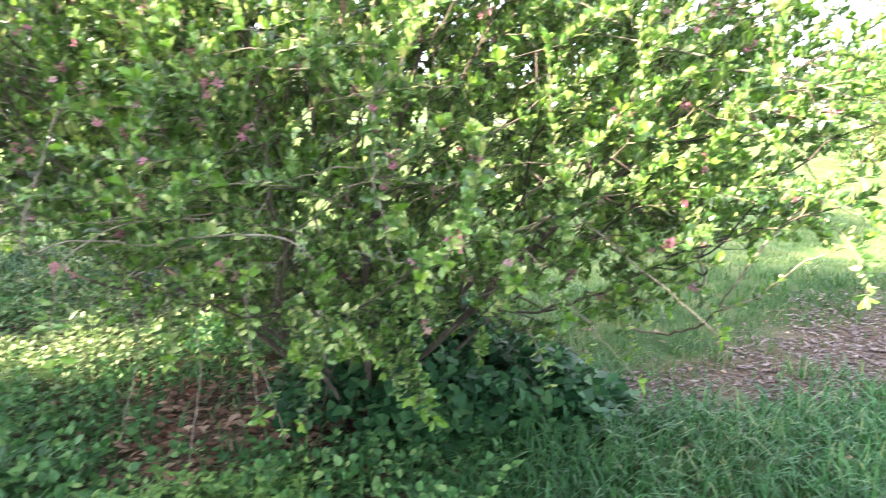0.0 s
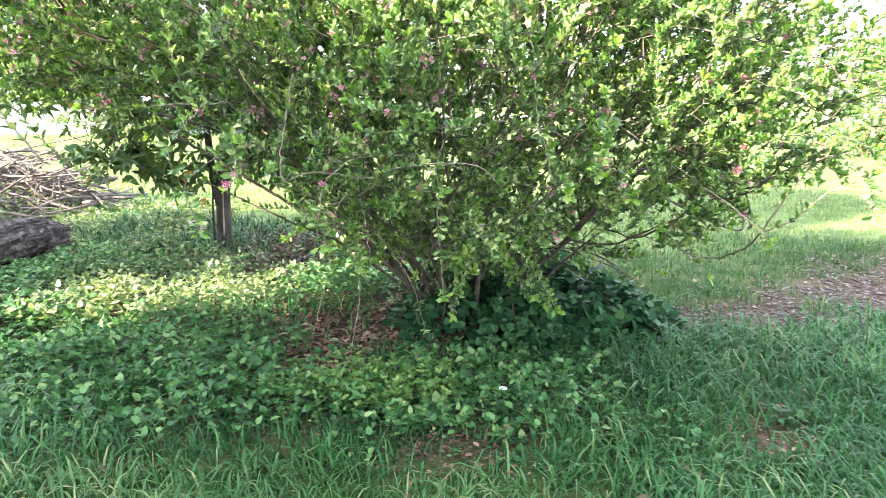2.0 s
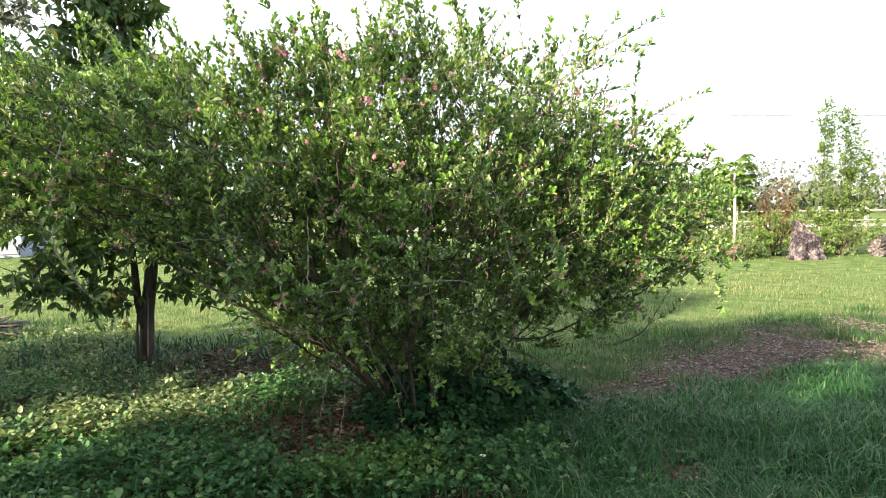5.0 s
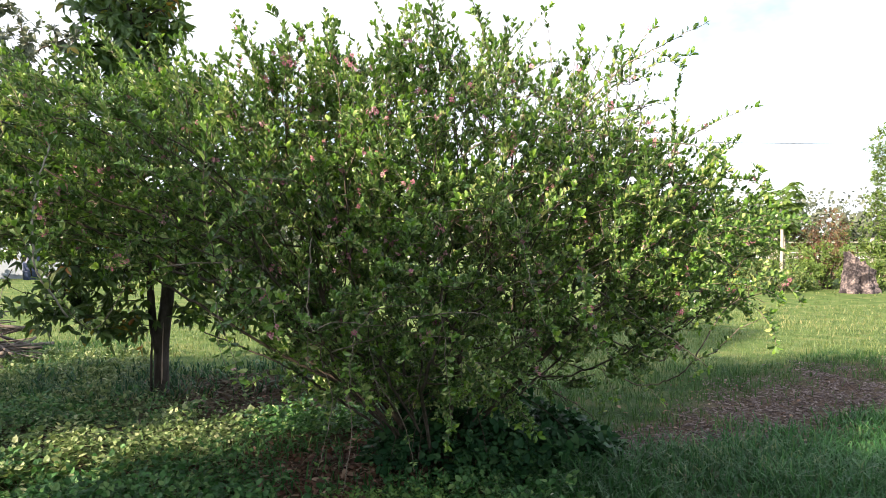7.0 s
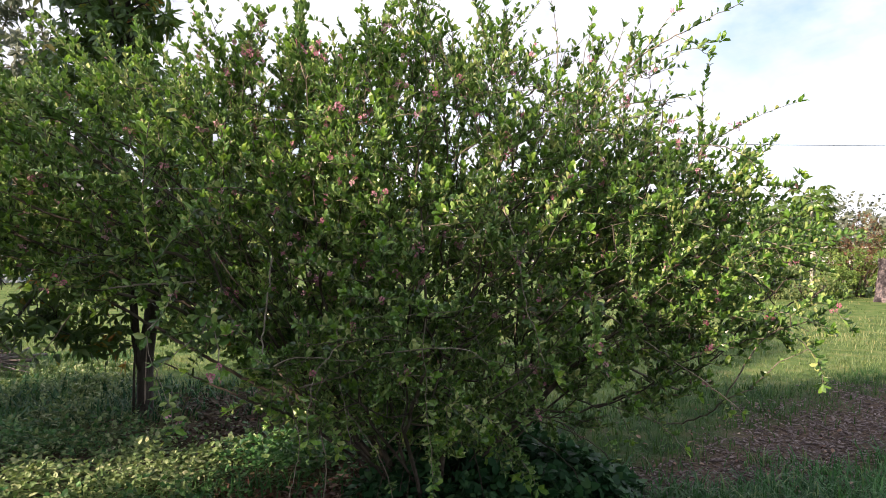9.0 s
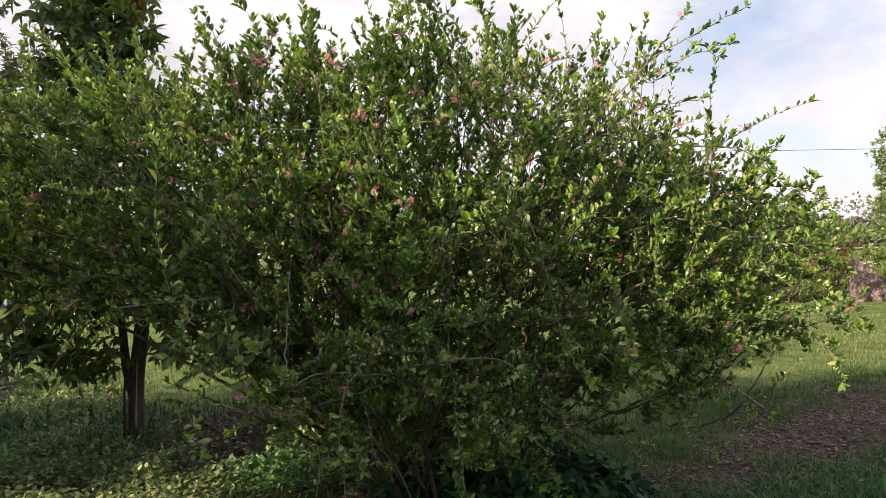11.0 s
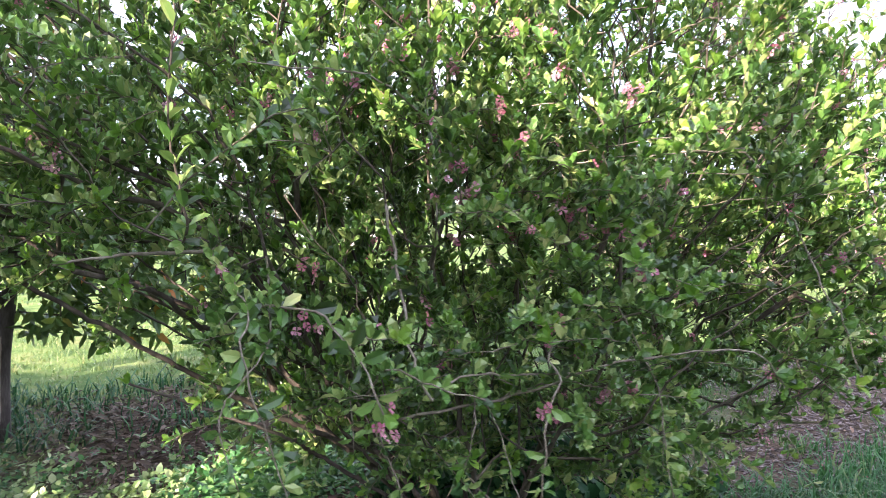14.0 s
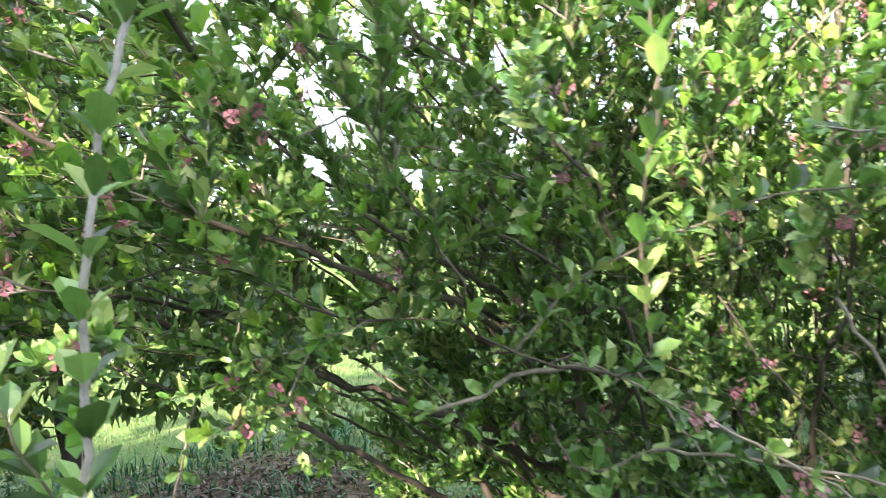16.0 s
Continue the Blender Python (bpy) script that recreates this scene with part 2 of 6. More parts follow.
M_GLASS.node_tree.nodes["Principled BSDF"].inputs["Base Color"].default_value = (0.02, 0.03, 0.04, 1)
M_BARREL = rough_material("navy_plastic", [(0.0, (0.02, 0.03, 0.07)), (1.0, (0.035, 0.05, 0.11))], 5.0, rough=0.45, bump=0.1)
M_ROAD = rough_material("pale_road", [(0.0, (0.34, 0.31, 0.27)), (1.0, (0.50, 0.46, 0.41))], 1.5, bump=0.2)
M_POST = rough_material("post_wood", [(0.0, (0.25, 0.23, 0.20)), (1.0, (0.50, 0.47, 0.43))], 8.0)
M_WIRE = base_material("wire", 0.5)[0]
M_WIRE.node_tree.nodes["Principled BSDF"].inputs["Base Color"].default_value = (0.03, 0.03, 0.03, 1)


def ground_material():
    m, n, l, bsdf = base_material("soil_and_turf", 0.95, 0.1)
    tc = n.new("ShaderNodeTexCoord")
    noises = []
    for s, d in ((0.35, 4.0), (3.0, 6.0), (38.0, 5.0)):
        t = n.new("ShaderNodeTexNoise")
        t.inputs["Scale"].default_value, t.inputs["Detail"].default_value = s, d
        l.new(tc.outputs["Object"], t.inputs["Vector"])
        noises.append(t)
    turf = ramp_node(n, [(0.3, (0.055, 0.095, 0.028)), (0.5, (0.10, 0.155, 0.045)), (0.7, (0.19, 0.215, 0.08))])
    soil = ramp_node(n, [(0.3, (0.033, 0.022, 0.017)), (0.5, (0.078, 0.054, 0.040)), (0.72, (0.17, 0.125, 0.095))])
    # greener sward near the shrub, with the shade there put into its colour
    lush_shade = ramp_node(n, [(0.3, (0.016, 0.034, 0.011)), (0.5, (0.036, 0.066, 0.020)), (0.7, (0.085, 0.100, 0.042))])
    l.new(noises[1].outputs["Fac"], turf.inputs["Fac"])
    l.new(noises[1].outputs["Fac"], lush_shade.inputs["Fac"])
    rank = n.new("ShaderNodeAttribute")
    rank.attribute_name = "lush_shade"
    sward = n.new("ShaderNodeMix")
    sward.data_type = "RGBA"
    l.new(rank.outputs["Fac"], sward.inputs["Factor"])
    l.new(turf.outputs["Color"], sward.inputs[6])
    l.new(lush_shade.outputs["Color"], sward.inputs[7])
    l.new(noises[2].outputs["Fac"], soil.inputs["Fac"])
    at = n.new("ShaderNodeAttribute")
    at.attribute_name = "bare"
    edge = n.new("ShaderNodeMath")
    edge.operation = "MULTIPLY_ADD"
    edge.inputs[1].default_value = 0.7
    off = n.new("ShaderNodeMath")
    off.operation = "SUBTRACT"
    off.inputs[1].default_value = 0.35
    l.new(noises[1].outputs["Fac"], edge.inputs[0])
    l.new(at.outputs["Fac"], edge.inputs[2])
    l.new(edge.outputs[0], off.inputs[0])
    cl = n.new("ShaderNodeClamp")
    l.new(off.outputs[0], cl.inputs["Value"])
    mx = n.new("ShaderNodeMix")
    mx.data_type = "RGBA"
    l.new(cl.outputs[0], mx.inputs["Factor"])
    l.new(sward.outputs[2], mx.inputs[6])
    l.new(soil.outputs["Color"], mx.inputs[7])
    l.new(mx.outputs[2], bsdf.inputs["Base Color"])
    bp = n.new("ShaderNodeBump")
    bp.inputs["Strength"].default_value, bp.inputs["Distance"].default_value = 0.8, 0.03
    l.new(noises[2].outputs["Fac"], bp.inputs["Height"])
    l.new(bp.outputs["Normal"], bsdf.inputs["Normal"])
    return m


M_GROUND = ground_material()

# ---------------------------------------------------------------- builders
rng = np.random.default_rng(11)
UP = np.array((0.0, 0.0, 1.0))


def unit(v):
    v = np.asarray(v, float)
    return v / np.maximum(np.linalg.norm(v, axis=-1, keepdims=True), 1e-9)


def mesh_of(name, verts, tris, mat, smooth=True):
    me = bpy.data.meshes.new(name)
    verts, tris = np.asarray(verts, np.float32), np.asarray(tris, np.int32)
    me.vertices.add(len(verts))
    me.vertices.foreach_set("co", verts.ravel())
    me.loops.add(tris.size)
    me.loops.foreach_set("vertex_index", tris.ravel())
    me.polygons.add(len(tris))
    me.polygons.foreach_set("loop_start", np.arange(0, tris.size, 3, dtype=np.int32))
    me.polygons.foreach_set("loop_total", np.full(len(tris), 3, np.int32))
    me.polygons.foreach_set("use_smooth", np.full(len(tris), smooth))
    me.update()
    me.validate()
    me.materials.append(mat)
    return me


def part(name, me, parent=None, label="", kind=""):
    """One mesh object, given in world places, under a thing or part that stands unturned."""
    ob = new(name, me)
    if parent is not None:
        ob.parent = parent
        ob.location = -world_place(parent)
    return tagged(ob, label=label, kind=kind)


def world_place(ob):
    p = Vector(ob.location)
    while ob.parent is not None:
        ob = ob.parent
        p += Vector(ob.location)
    return p


def thing(name, place, label, category, group="", kind=""):
    ob = new(name)
    ob.location = place
    ob.empty_display_size = 0.1
    return tagged(ob, label, category, group, kind)


def leaf_shape(u1, w1, u2, w2, fold=0.14, droop=0.10):
    """A leaf 1 long and 1 wide: along, across, above; eight triangles."""
    v = np.array([(0, 0, 0), (u1, -w1, fold * w1), (u1, 0, 0), (u1, w1, fold * w1), (u2, -w2, fold * w2 - droop * 0.5), (u2, 0, -droop * 0.4), (u2, w2, fold * w2 - droop * 0.5), (1, 0, -droop)])
    f = np.array([(0, 2, 1), (0, 3, 2), (1, 2, 5), (1, 5, 4), (2, 3, 6), (2, 6, 5), (4, 5, 7), (5, 6, 7)])
    return v, f


OVAL = leaf_shape(0.34, 0.42, 0.74, 0.44, 0.20, 0.10)
def small_shape(u1, w1, u2, w2, fold=0.2, droop=0.1):
    """A plainer leaf of six triangles."""
    v = np.array([(0, 0, 0), (u1, -w1, fold * w1), (u1 + 0.1, 0, -droop * 0.2), (u1, w1, fold * w1), (u2, -w2, fold * w2 - droop * 0.5), (u2, w2, fold * w2 - droop * 0.5), (1, 0, -droop)])
    f = np.array([(0, 2, 1), (0, 3, 2), (1, 2, 4), (2, 5, 4), (2, 3, 5), (4, 5, 6)])
    return v, f


def plain_shape(u, w, fold=0.15, droop=0.12):
    """The plainest leaf: four triangles."""
    v = np.array([(0, 0, 0), (u, -w, fold * w), (u, 0, 0), (u, w, fold * w), (1, 0, -droop)])
    f = np.array([(0, 2, 1), (0, 3, 2), (1, 2, 4), (2, 3, 4)])
    return v, f


OVAL6 = small_shape(0.36, 0.44, 0.76, 0.40, 0.24, 0.10)
COVER = small_shape(0.22, 0.46, 0.62, 0.40, 0.16, 0.18)
PLAIN_OVAL = plain_shape(0.55, 0.52, 0.22, 0.08)
CLUMP = plain_shape(0.5, 0.5)
LANCE = leaf_shape(0.30, 0.46, 0.66, 0.38, 0.12, 0.22)
HEART = leaf_shape(0.16, 0.50, 0.55, 0.42, 0.10, 0.18)
PETAL = leaf_shape(0.40, 0.30, 0.80, 0.55, 0.25, -0.15)


def leaves(shape, P, D, N, L, W):
    """Arrays of verts and triangles for leaves at P that point along D, face N, L long and W wide."""
    v, f = shape
    D = unit(D)
    S = unit(np.cross(D, N))
    N = np.cross(S, D)
    L, W = np.asarray(L)[:, None, None], np.asarray(W)[:, None, None]
    co = P[:, None, :] + D[:, None, :] * (v[None, :, 0:1] * L) + S[:, None, :] * (v[None, :, 1:2] * W) + N[:, None, :] * (v[None, :, 2:3] * L)
    fs = f[None] + (np.arange(len(P)) * len(v))[:, None, None]
    return co.reshape(-1, 3), fs.reshape(-1, 3)


def joined(pieces):
    vs, fs, n = [], [], 0
    for v, f in pieces:
        vs.append(v)
        fs.append(np.asarray(f) + n)
        n += len(v)
    return np.concatenate(vs), np.concatenate(fs)


def tube(points, radii, sides=5, cap=True):
    """A tapered tube along a polyline."""
    P = np.asarray(points, float)
    R = np.asarray(radii, float)
    T = unit(np.gradient(P, axis=0))
    ref = np.where(np.abs(T[:, 2:3]) > 0.9, np.array((1.0, 0, 0)), UP)
    A = unit(np.cross(T, ref))
    for i in range(1, len(A)):
        a = A[i - 1] - T[i] * np.dot(A[i - 1], T[i])
        if np.linalg.norm(a) > 1e-4:
            A[i] = a / np.linalg.norm(a)
    B = np.cross(T, A)
    ang = np.arange(sides) * 2 * np.pi / sides
    ring = A[:, None] * np.cos(ang)[None, :, None] + B[:, None] * np.sin(ang)[None, :, None]
    v = (P[:, None] + ring * R[:, None, None]).reshape(-1, 3)
    f = []
    for i in range(len(P) - 1):
        for k in range(sides):
            a, b = i * sides + k, i * sides + (k + 1) % sides
            f += [(a, b, b + sides), (a, b + sides, a + sides)]
    if cap:
        v = np.vstack([v, P[0], P[-1]])
        c0, c1, last = len(v) - 2, len(v) - 1, (len(P) - 1) * sides
        for k in range(sides):
            f += [(c0, (k + 1) % sides, k), (c1, last + k, last + (k + 1) % sides)]
    return v, np.array(f)


def smooth_line(points, step=0.04):
    """Catmull-Rom through the points, in even steps."""
    P = [np.asarray(p, float) for p in points]
    P = [2 * P[0] - P[1]] + P + [2 * P[-1] - P[-2]]
    res = []
    for i in range(1, len(P) - 2):
        a, b, c, d = P[i - 1:i + 3]
        k = max(2, int(np.linalg.norm(c - b) / step))
        for s in np.arange(k) / k:
            res.append(0.5 * (2 * b + (c - a) * s + (2 * a - 5 * b + 4 * c - d) * s * s + (3 * b - a - 3 * c + d) * s ** 3))
    res.append(P[-2])
    return np.array(res)


def blob_points(n, blobs, shell=0.6, floor=None):
    """Random places in a union of ellipsoids (centre, radii), thicker near the skin."""
    vol = np.array([r[0] * r[1] * r[2] for _, r in blobs])
    res = []
    total = 0
    while total < n:
        i = rng.choice(len(blobs), p=vol / vol.sum())
        c, r = np.array(blobs[i][0]), np.array(blobs[i][1])
        m = 200 if len(blobs) < 9 else 8
        q = rng.uniform(-1, 1, (m, 3))
        rho = np.linalg.norm(q, axis=1)
        q = q[(rho < 1) & (rng.random(m) < (1 - shell) + shell * rho ** 2)]
        p = c + q * r
        if floor is not None:
            p = p[p[:, 2] > floor(p[:, 0], p[:, 1])]
        res.append(p)
        total += len(p)
    return np.concatenate(res)[:n]


def grow(lines, goals, step=0.07, reach=0.7, kill=0.13, rounds=90, lift=0.05):
    """Branches that grow from the given stems towards the goals, shared out among the nearest tips.
    Returns places, parents and the stem each belongs to."""
    pos, par, stem = [], [], []
    for k, ln in enumerate(lines):
        for i, p in enumerate(ln):
            pos.append(p)
            par.append(-1 if i == 0 else len(pos) - 2)
            stem.append(k)
    pos = np.array(pos)
    goals = np.array(goals)
    near = np.full(len(goals), 1e9)
    who = np.zeros(len(goals), int)
    kids = {}

    def update(a):
        d = np.linalg.norm(goals[:, None] - pos[None, a:], axis=2)
        j = d.argmin(1)
        m = d[np.arange(len(goals)), j]
        better = m < near
        near[better], who[better] = m[better], j[better] + a

    update(0)
    for _ in range(rounds):
        ok = near < reach
        if not ok.any():
            break
        pull = np.zeros_like(pos)
        np.add.at(pull, who[ok], unit(goals[ok] - pos[who[ok]]))
        src = np.unique(who[ok])
        fresh = []
        for s in src:
            d = unit(pull[s]) + rng.normal(0, 0.16, 3) + UP * lift
            q = pos[s] + unit(d) * step
            mine = kids.setdefault(s, [])
            if any(np.linalg.norm(q - o) < step * 0.5 for o in mine):
                own = np.where((who == s) & ok)[0]
                q = pos[s] + unit(goals[rng.choice(own)] - pos[s]) * step
            if len(mine) >= 4 or any(np.linalg.norm(q - o) < step * 0.4 for o in mine):
                near[(who == s) & ok] = 0.0
                continue
            mine.append(q)
            fresh.append((q, s))
        if not fresh:
            break
        a = len(pos)
        pos = np.vstack([pos, [q for q, _ in fresh]])
        for q, s in fresh:
            par.append(s)
            stem.append(stem[s])
        update(a)
        live = near > kill
        goals, near, who = goals[live], near[live], who[live]
        if not len(goals):
            break
    return pos, np.array(par), np.array(stem)


def thickness(par, tip=0.0022, power=2.35):
    n = np.zeros(len(par))
    has = np.zeros(len(par), bool)
    has[par[par >= 0]] = True
    n[~has] = 1
    for i in range(len(par) - 1, -1, -1):
        if par[i] >= 0:
            n[par[i]] += n[i]
    return tip * np.maximum(n, 1) ** (1 / power), n


def chains(par, weight):
    """Splits a tree of places into lines, each following its thickest child."""
    kids = {}
    for i, p in enumerate(par):
        kids.setdefault(p, []).append(i)
    todo = [[r] for r in kids.get(-1, [])]
    res = []
    while todo:
        line = todo.pop()
        while line[-1] in kids:
            c = sorted(kids[line[-1]], key=lambda j: -weight[j])
            for other in c[1:]:
                todo.append([line[-1], other])
            line.append(c[0])
        if len(line) > 1:
            res.append(line)
    return res


def turned(d, spread):
    """Directions d turned aside by random amounts."""
    return unit(unit(d) + rng.normal(0, spread, np.shape(d)))


def whorls(P, T, count, spread=0.9, up=0.30, jitter=0.25, open_to=None):
    """For nodes at P on twigs along T: count leaves round each; returns base, direction, facing."""
    T = unit(T)
    a = unit(np.cross(T, unit(rng.normal(0, 1, P.shape))))
    b = np.cross(T, a)
    base, way, face = [], [], []
    for k in range(count):
        w = 2 * np.pi * k / count
        radial = a * np.cos(w) + b * np.sin(w)
        d = unit(T * np.cos(spread) + radial * np.sin(spread) + UP * up + rng.normal(0, jitter, P.shape))
        nrm = unit(T * np.sin(spread) - radial * np.cos(spread) + UP * 0.35 + rng.normal(0, jitter, P.shape))
        if open_to is not None:
            d = unit(d + 0.28 * open_to + UP * 0.15)
            nrm = unit(nrm + 0.15 * open_to + UP * 0.1)
        base.append(P + radial * 0.002)
        way.append(d)
        face.append(nrm)
    return np.concatenate(base), np.concatenate(way), np.concatenate(face)


def clump(P, size, seed):
    """Smooth random values between 0 and 1 in space."""
    g = np.random.default_rng(seed).random((32, 32, 32))
    q = np.asarray(P) / size
    i = np.floor(q).astype(int)
    f = q - i
    f = f * f * (3 - 2 * f)
    out = 0
    for a in (0, 1):
        for b in (0, 1):
            for c in (0, 1):
                w = np.abs(1 - a - f[:, 0]) * np.abs(1 - b - f[:, 1]) * np.abs(1 - c - f[:, 2])
                out = out + w * g[(i[:, 0] + a) % 32, (i[:, 1] + b) % 32, (i[:, 2] + c) % 32]
    return out


def single_leaves(owner, name, me, P, D, N, L, W):
    """Leaves that can be picked apart: objects of their own on one mesh."""
    at = np.array(owner.location)
    for i in range(len(P)):
        x = unit(D[i])
        y = -unit(np.cross(x, N[i]))
        z = np.cross(x, y)
        ob = new(name, me)
        ob.parent = owner
        ob.matrix_basis = Matrix(((x[0] * L[i], y[0] * W[i], z[0] * L[i], P[i, 0] - at[0]), (x[1] * L[i], y[1] * W[i], z[1] * L[i], P[i, 1] - at[1]), (x[2] * L[i], y[2] * W[i], z[2] * L[i], P[i, 2] - at[2]), (0, 0, 0, 1)))


def one_leaf_mesh(name, shape, mat):
    return mesh_of(name, *leaves(shape, np.zeros((1, 3)), np.array([(1.0, 0, 0)]), np.array([(0, 0, 1.0)]), np.ones(1), np.ones(1)), mat, False)


def lattice(x, y, size, seed):
    """Smooth random values between 0 and 1 over the plan."""
    g = np.random.default_rng(seed).random((64, 64))
    u, v = np.asarray(x) / size + 20.0, np.asarray(y) / size + 20.0
    i, j = np.floor(u).astype(int), np.floor(v).astype(int)
    a, b = u - i, v - j
    a, b = a * a * (3 - 2 * a), b * b * (3 - 2 * b)
    i0, i1, j0, j1 = i % 64, (i + 1) % 64, j % 64, (j + 1) % 64
    return (g[i0, j0] * (1 - a) + g[i1, j0] * a) * (1 - b) + (g[i0, j1] * (1 - a) + g[i1, j1] * a) * b


# ---------------------------------------------------------------- plan of the ground
def height(x, y):
    near = np.exp(-(np.hypot(np.asarray(x), np.asarray(y) - 3) / 14.0) ** 2)
    return near * (0.07 * (lattice(x, y, 1.1, 3) - 0.5) + 0.03 * (lattice(x, y, 0.35, 4) - 0.5))


def bare_litter(x, y):
    """Dead leaves under the shrub and in two worn spots of the grass: 1 inside."""
    d = np.hypot((x + 0.76) / 0.82, (y - 2.90) / 0.58)
    worn = np.minimum(np.hypot((x + 0.45) / 0.26, (y - 1.50) / 0.13), np.hypot((x - 0.80) / 0.15, (y - 1.64) / 0.09))
    rough = 0.9 * (lattice(x, y, 0.25, 9) - 0.5)
    return np.maximum(np.clip(1.9 - 1.35 * d + rough, 0, 1), np.clip(1.5 - 1.0 * worn + rough, 0, 0.9))


def bare_dry_shade(x, y):
    """Dry brown litter between shrub and tree, widened to darken shaded ground: 1 inside."""
    d = np.hypot((x + 1.58) / 1.02, (y - 5.20) / 1.35)
    rough = 0.7 * (lattice(x, y, 0.3, 10) - 0.5)
    spot = np.hypot((x + 2.70) / 0.42, (y - 3.92) / 0.20)
    return np.maximum(np.clip(1.6 - 1.3 * d + rough, 0, 1), np.clip(1.5 - 1.2 * spot + rough, 0, 0.9))


def bare_chips(x, y):
    """Wood chips on the way past the shrub, wider away from it: 1 inside."""
    low = 2.82 + 0.13 * (x - 1.0)
    top = np.minimum(3.45 + 0.66 * (x - 1.0), 5.55)
    d = np.abs(y - (low + top) / 2) / np.maximum((top - low) / 2, 0.3)
    end = np.clip((x - 0.45) / 0.5, 0, 1) * np.clip((9.5 - x) / 1.5, 0, 1)
    tufts = np.clip(6.0 * (lattice(x, y, 0.38, 15) - 0.67), 0, 0.92)
    return np.clip(1.75 - 1.25 * d + 1.3 * (lattice(x, y, 0.5, 13) - 0.55) + 0.8 * (lattice(x, y, 0.16, 14) - 0.5), 0, 1) * end * (1 - tufts)


def cover_share(x, y):
    """How much low broad-leaved cover grows there."""
    edge = 1.45 + 0.25 * (lattice(x, y, 0.6, 21) - 0.5)
    front = np.clip((y - edge) / 0.35, 0, 1)
    side = np.clip((0.45 - x + 0.5 * (lattice(x, y, 0.5, 22) - 0.5)) / 0.5, 0.03 * np.clip(3.4 - x, 0, 1) * np.clip(2.9 - y, 0, 1), 1)
    back = np.clip((4.95 + 0.25 * np.clip(-2.2 - x, 0, 1) - y + 0.6 * (lattice(x, y, 0.5, 23) - 0.5)) / 0.8, 0, 1)
    return front * side * back * (1 - 0.97 * bare_litter(x, y)) * (1 - 0.95 * bare_dry_shade(x, y)) * np.clip(0.35 + 2.2 * (lattice(x, y, 0.28, 24) - 0.12), 0, 1)


axis = np.sign(np.linspace(-1, 1, 171)) * (np.abs(np.linspace(-1, 1, 171)) ** 3.2) * 900
gx, gy = np.meshgrid(axis - 0.5, axis + 3.0, indexing="ij")
gz = height(gx, gy)
gid = np.arange(gx.size).reshape(gx.shape)
quads = np.stack([gid[:-1, :-1], gid[1:, :-1], gid[1:, 1:], gid[:-1, 1:]], -1).reshape(-1, 4)
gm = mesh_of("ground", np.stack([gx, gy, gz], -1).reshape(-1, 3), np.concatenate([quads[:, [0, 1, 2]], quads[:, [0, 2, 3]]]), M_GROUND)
bare = gm.attributes.new("bare", "FLOAT", "POINT")
under = np.clip(cover_share(gx, gy), 0, 0.8) * np.clip((gx + 6.7) / 0.5, 0, 1)
bare.data.foreach_set("value", np.maximum.reduce([bare_litter(gx, gy), bare_dry_shade(gx, gy), bare_chips(gx, gy), under]).ravel().astype(np.float32))
# where the sward takes its darker, shade-painted colour: the near side
lush_shade = gm.attributes.new("lush_shade", "FLOAT", "POINT")
lush_shade.data.foreach_set("value", np.clip((5.6 + 0.12 * gx - gy + 1.2 * (lattice(gx, gy, 0.8, 34) - 0.5)) / 1.0, 0, 1).ravel().astype(np.float32))
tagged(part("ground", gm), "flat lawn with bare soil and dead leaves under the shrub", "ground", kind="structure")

# pale road far behind the lawn
rv, rf = [], []
for i in range(21):
    u = -40 + i * 10
    for k, w in enumerate((-4.5, -4.2, 4.2, 4.5)):
        rv.append((30 + u * 0.92 - w * 0.39, 42 - u * 0.39 + w * 0.92, 0.03 if k in (1, 2) else -0.03))
for i in range(20):
    for k in range(3):
        a = i * 4 + k
        rf += [(a, a + 4, a + 5), (a, a + 5, a + 1)]
tagged(part("road", mesh_of("road", rv, rf, M_ROAD)), "pale dusty road beyond the lawn", "road", kind="structure")

# ---------------------------------------------------------------- the flowering shrub
BASE = np.array((-0.35, 3.05, 0.0))
shrub = thing("flowering_shrub", BASE, "large rounded green shrub with small pink flowers and arching grey twigs", "shrub")
stems = []
STEMS = 17
for k in range(STEMS):
    a = 2 * np.pi * (k + 0.5 * rng.random()) / STEMS
    out_r, top = rng.uniform(0.35, 0.62), rng.uniform(0.50, 0.85)
    if math.cos(a) < -0.4:
        out_r, top = out_r + 0.15, top + 0.05
    c = np.array((math.cos(a), math.sin(a), 0))
    foot = BASE + c * rng.uniform(0.05, 0.28)
    foot[2] = float(height(foot[0], foot[1])) - 0.03
    stems.append(smooth_line([foot, foot + c * out_r * 0.35 + UP * top * 0.45, foot + c * out_r + UP * top], 0.07))


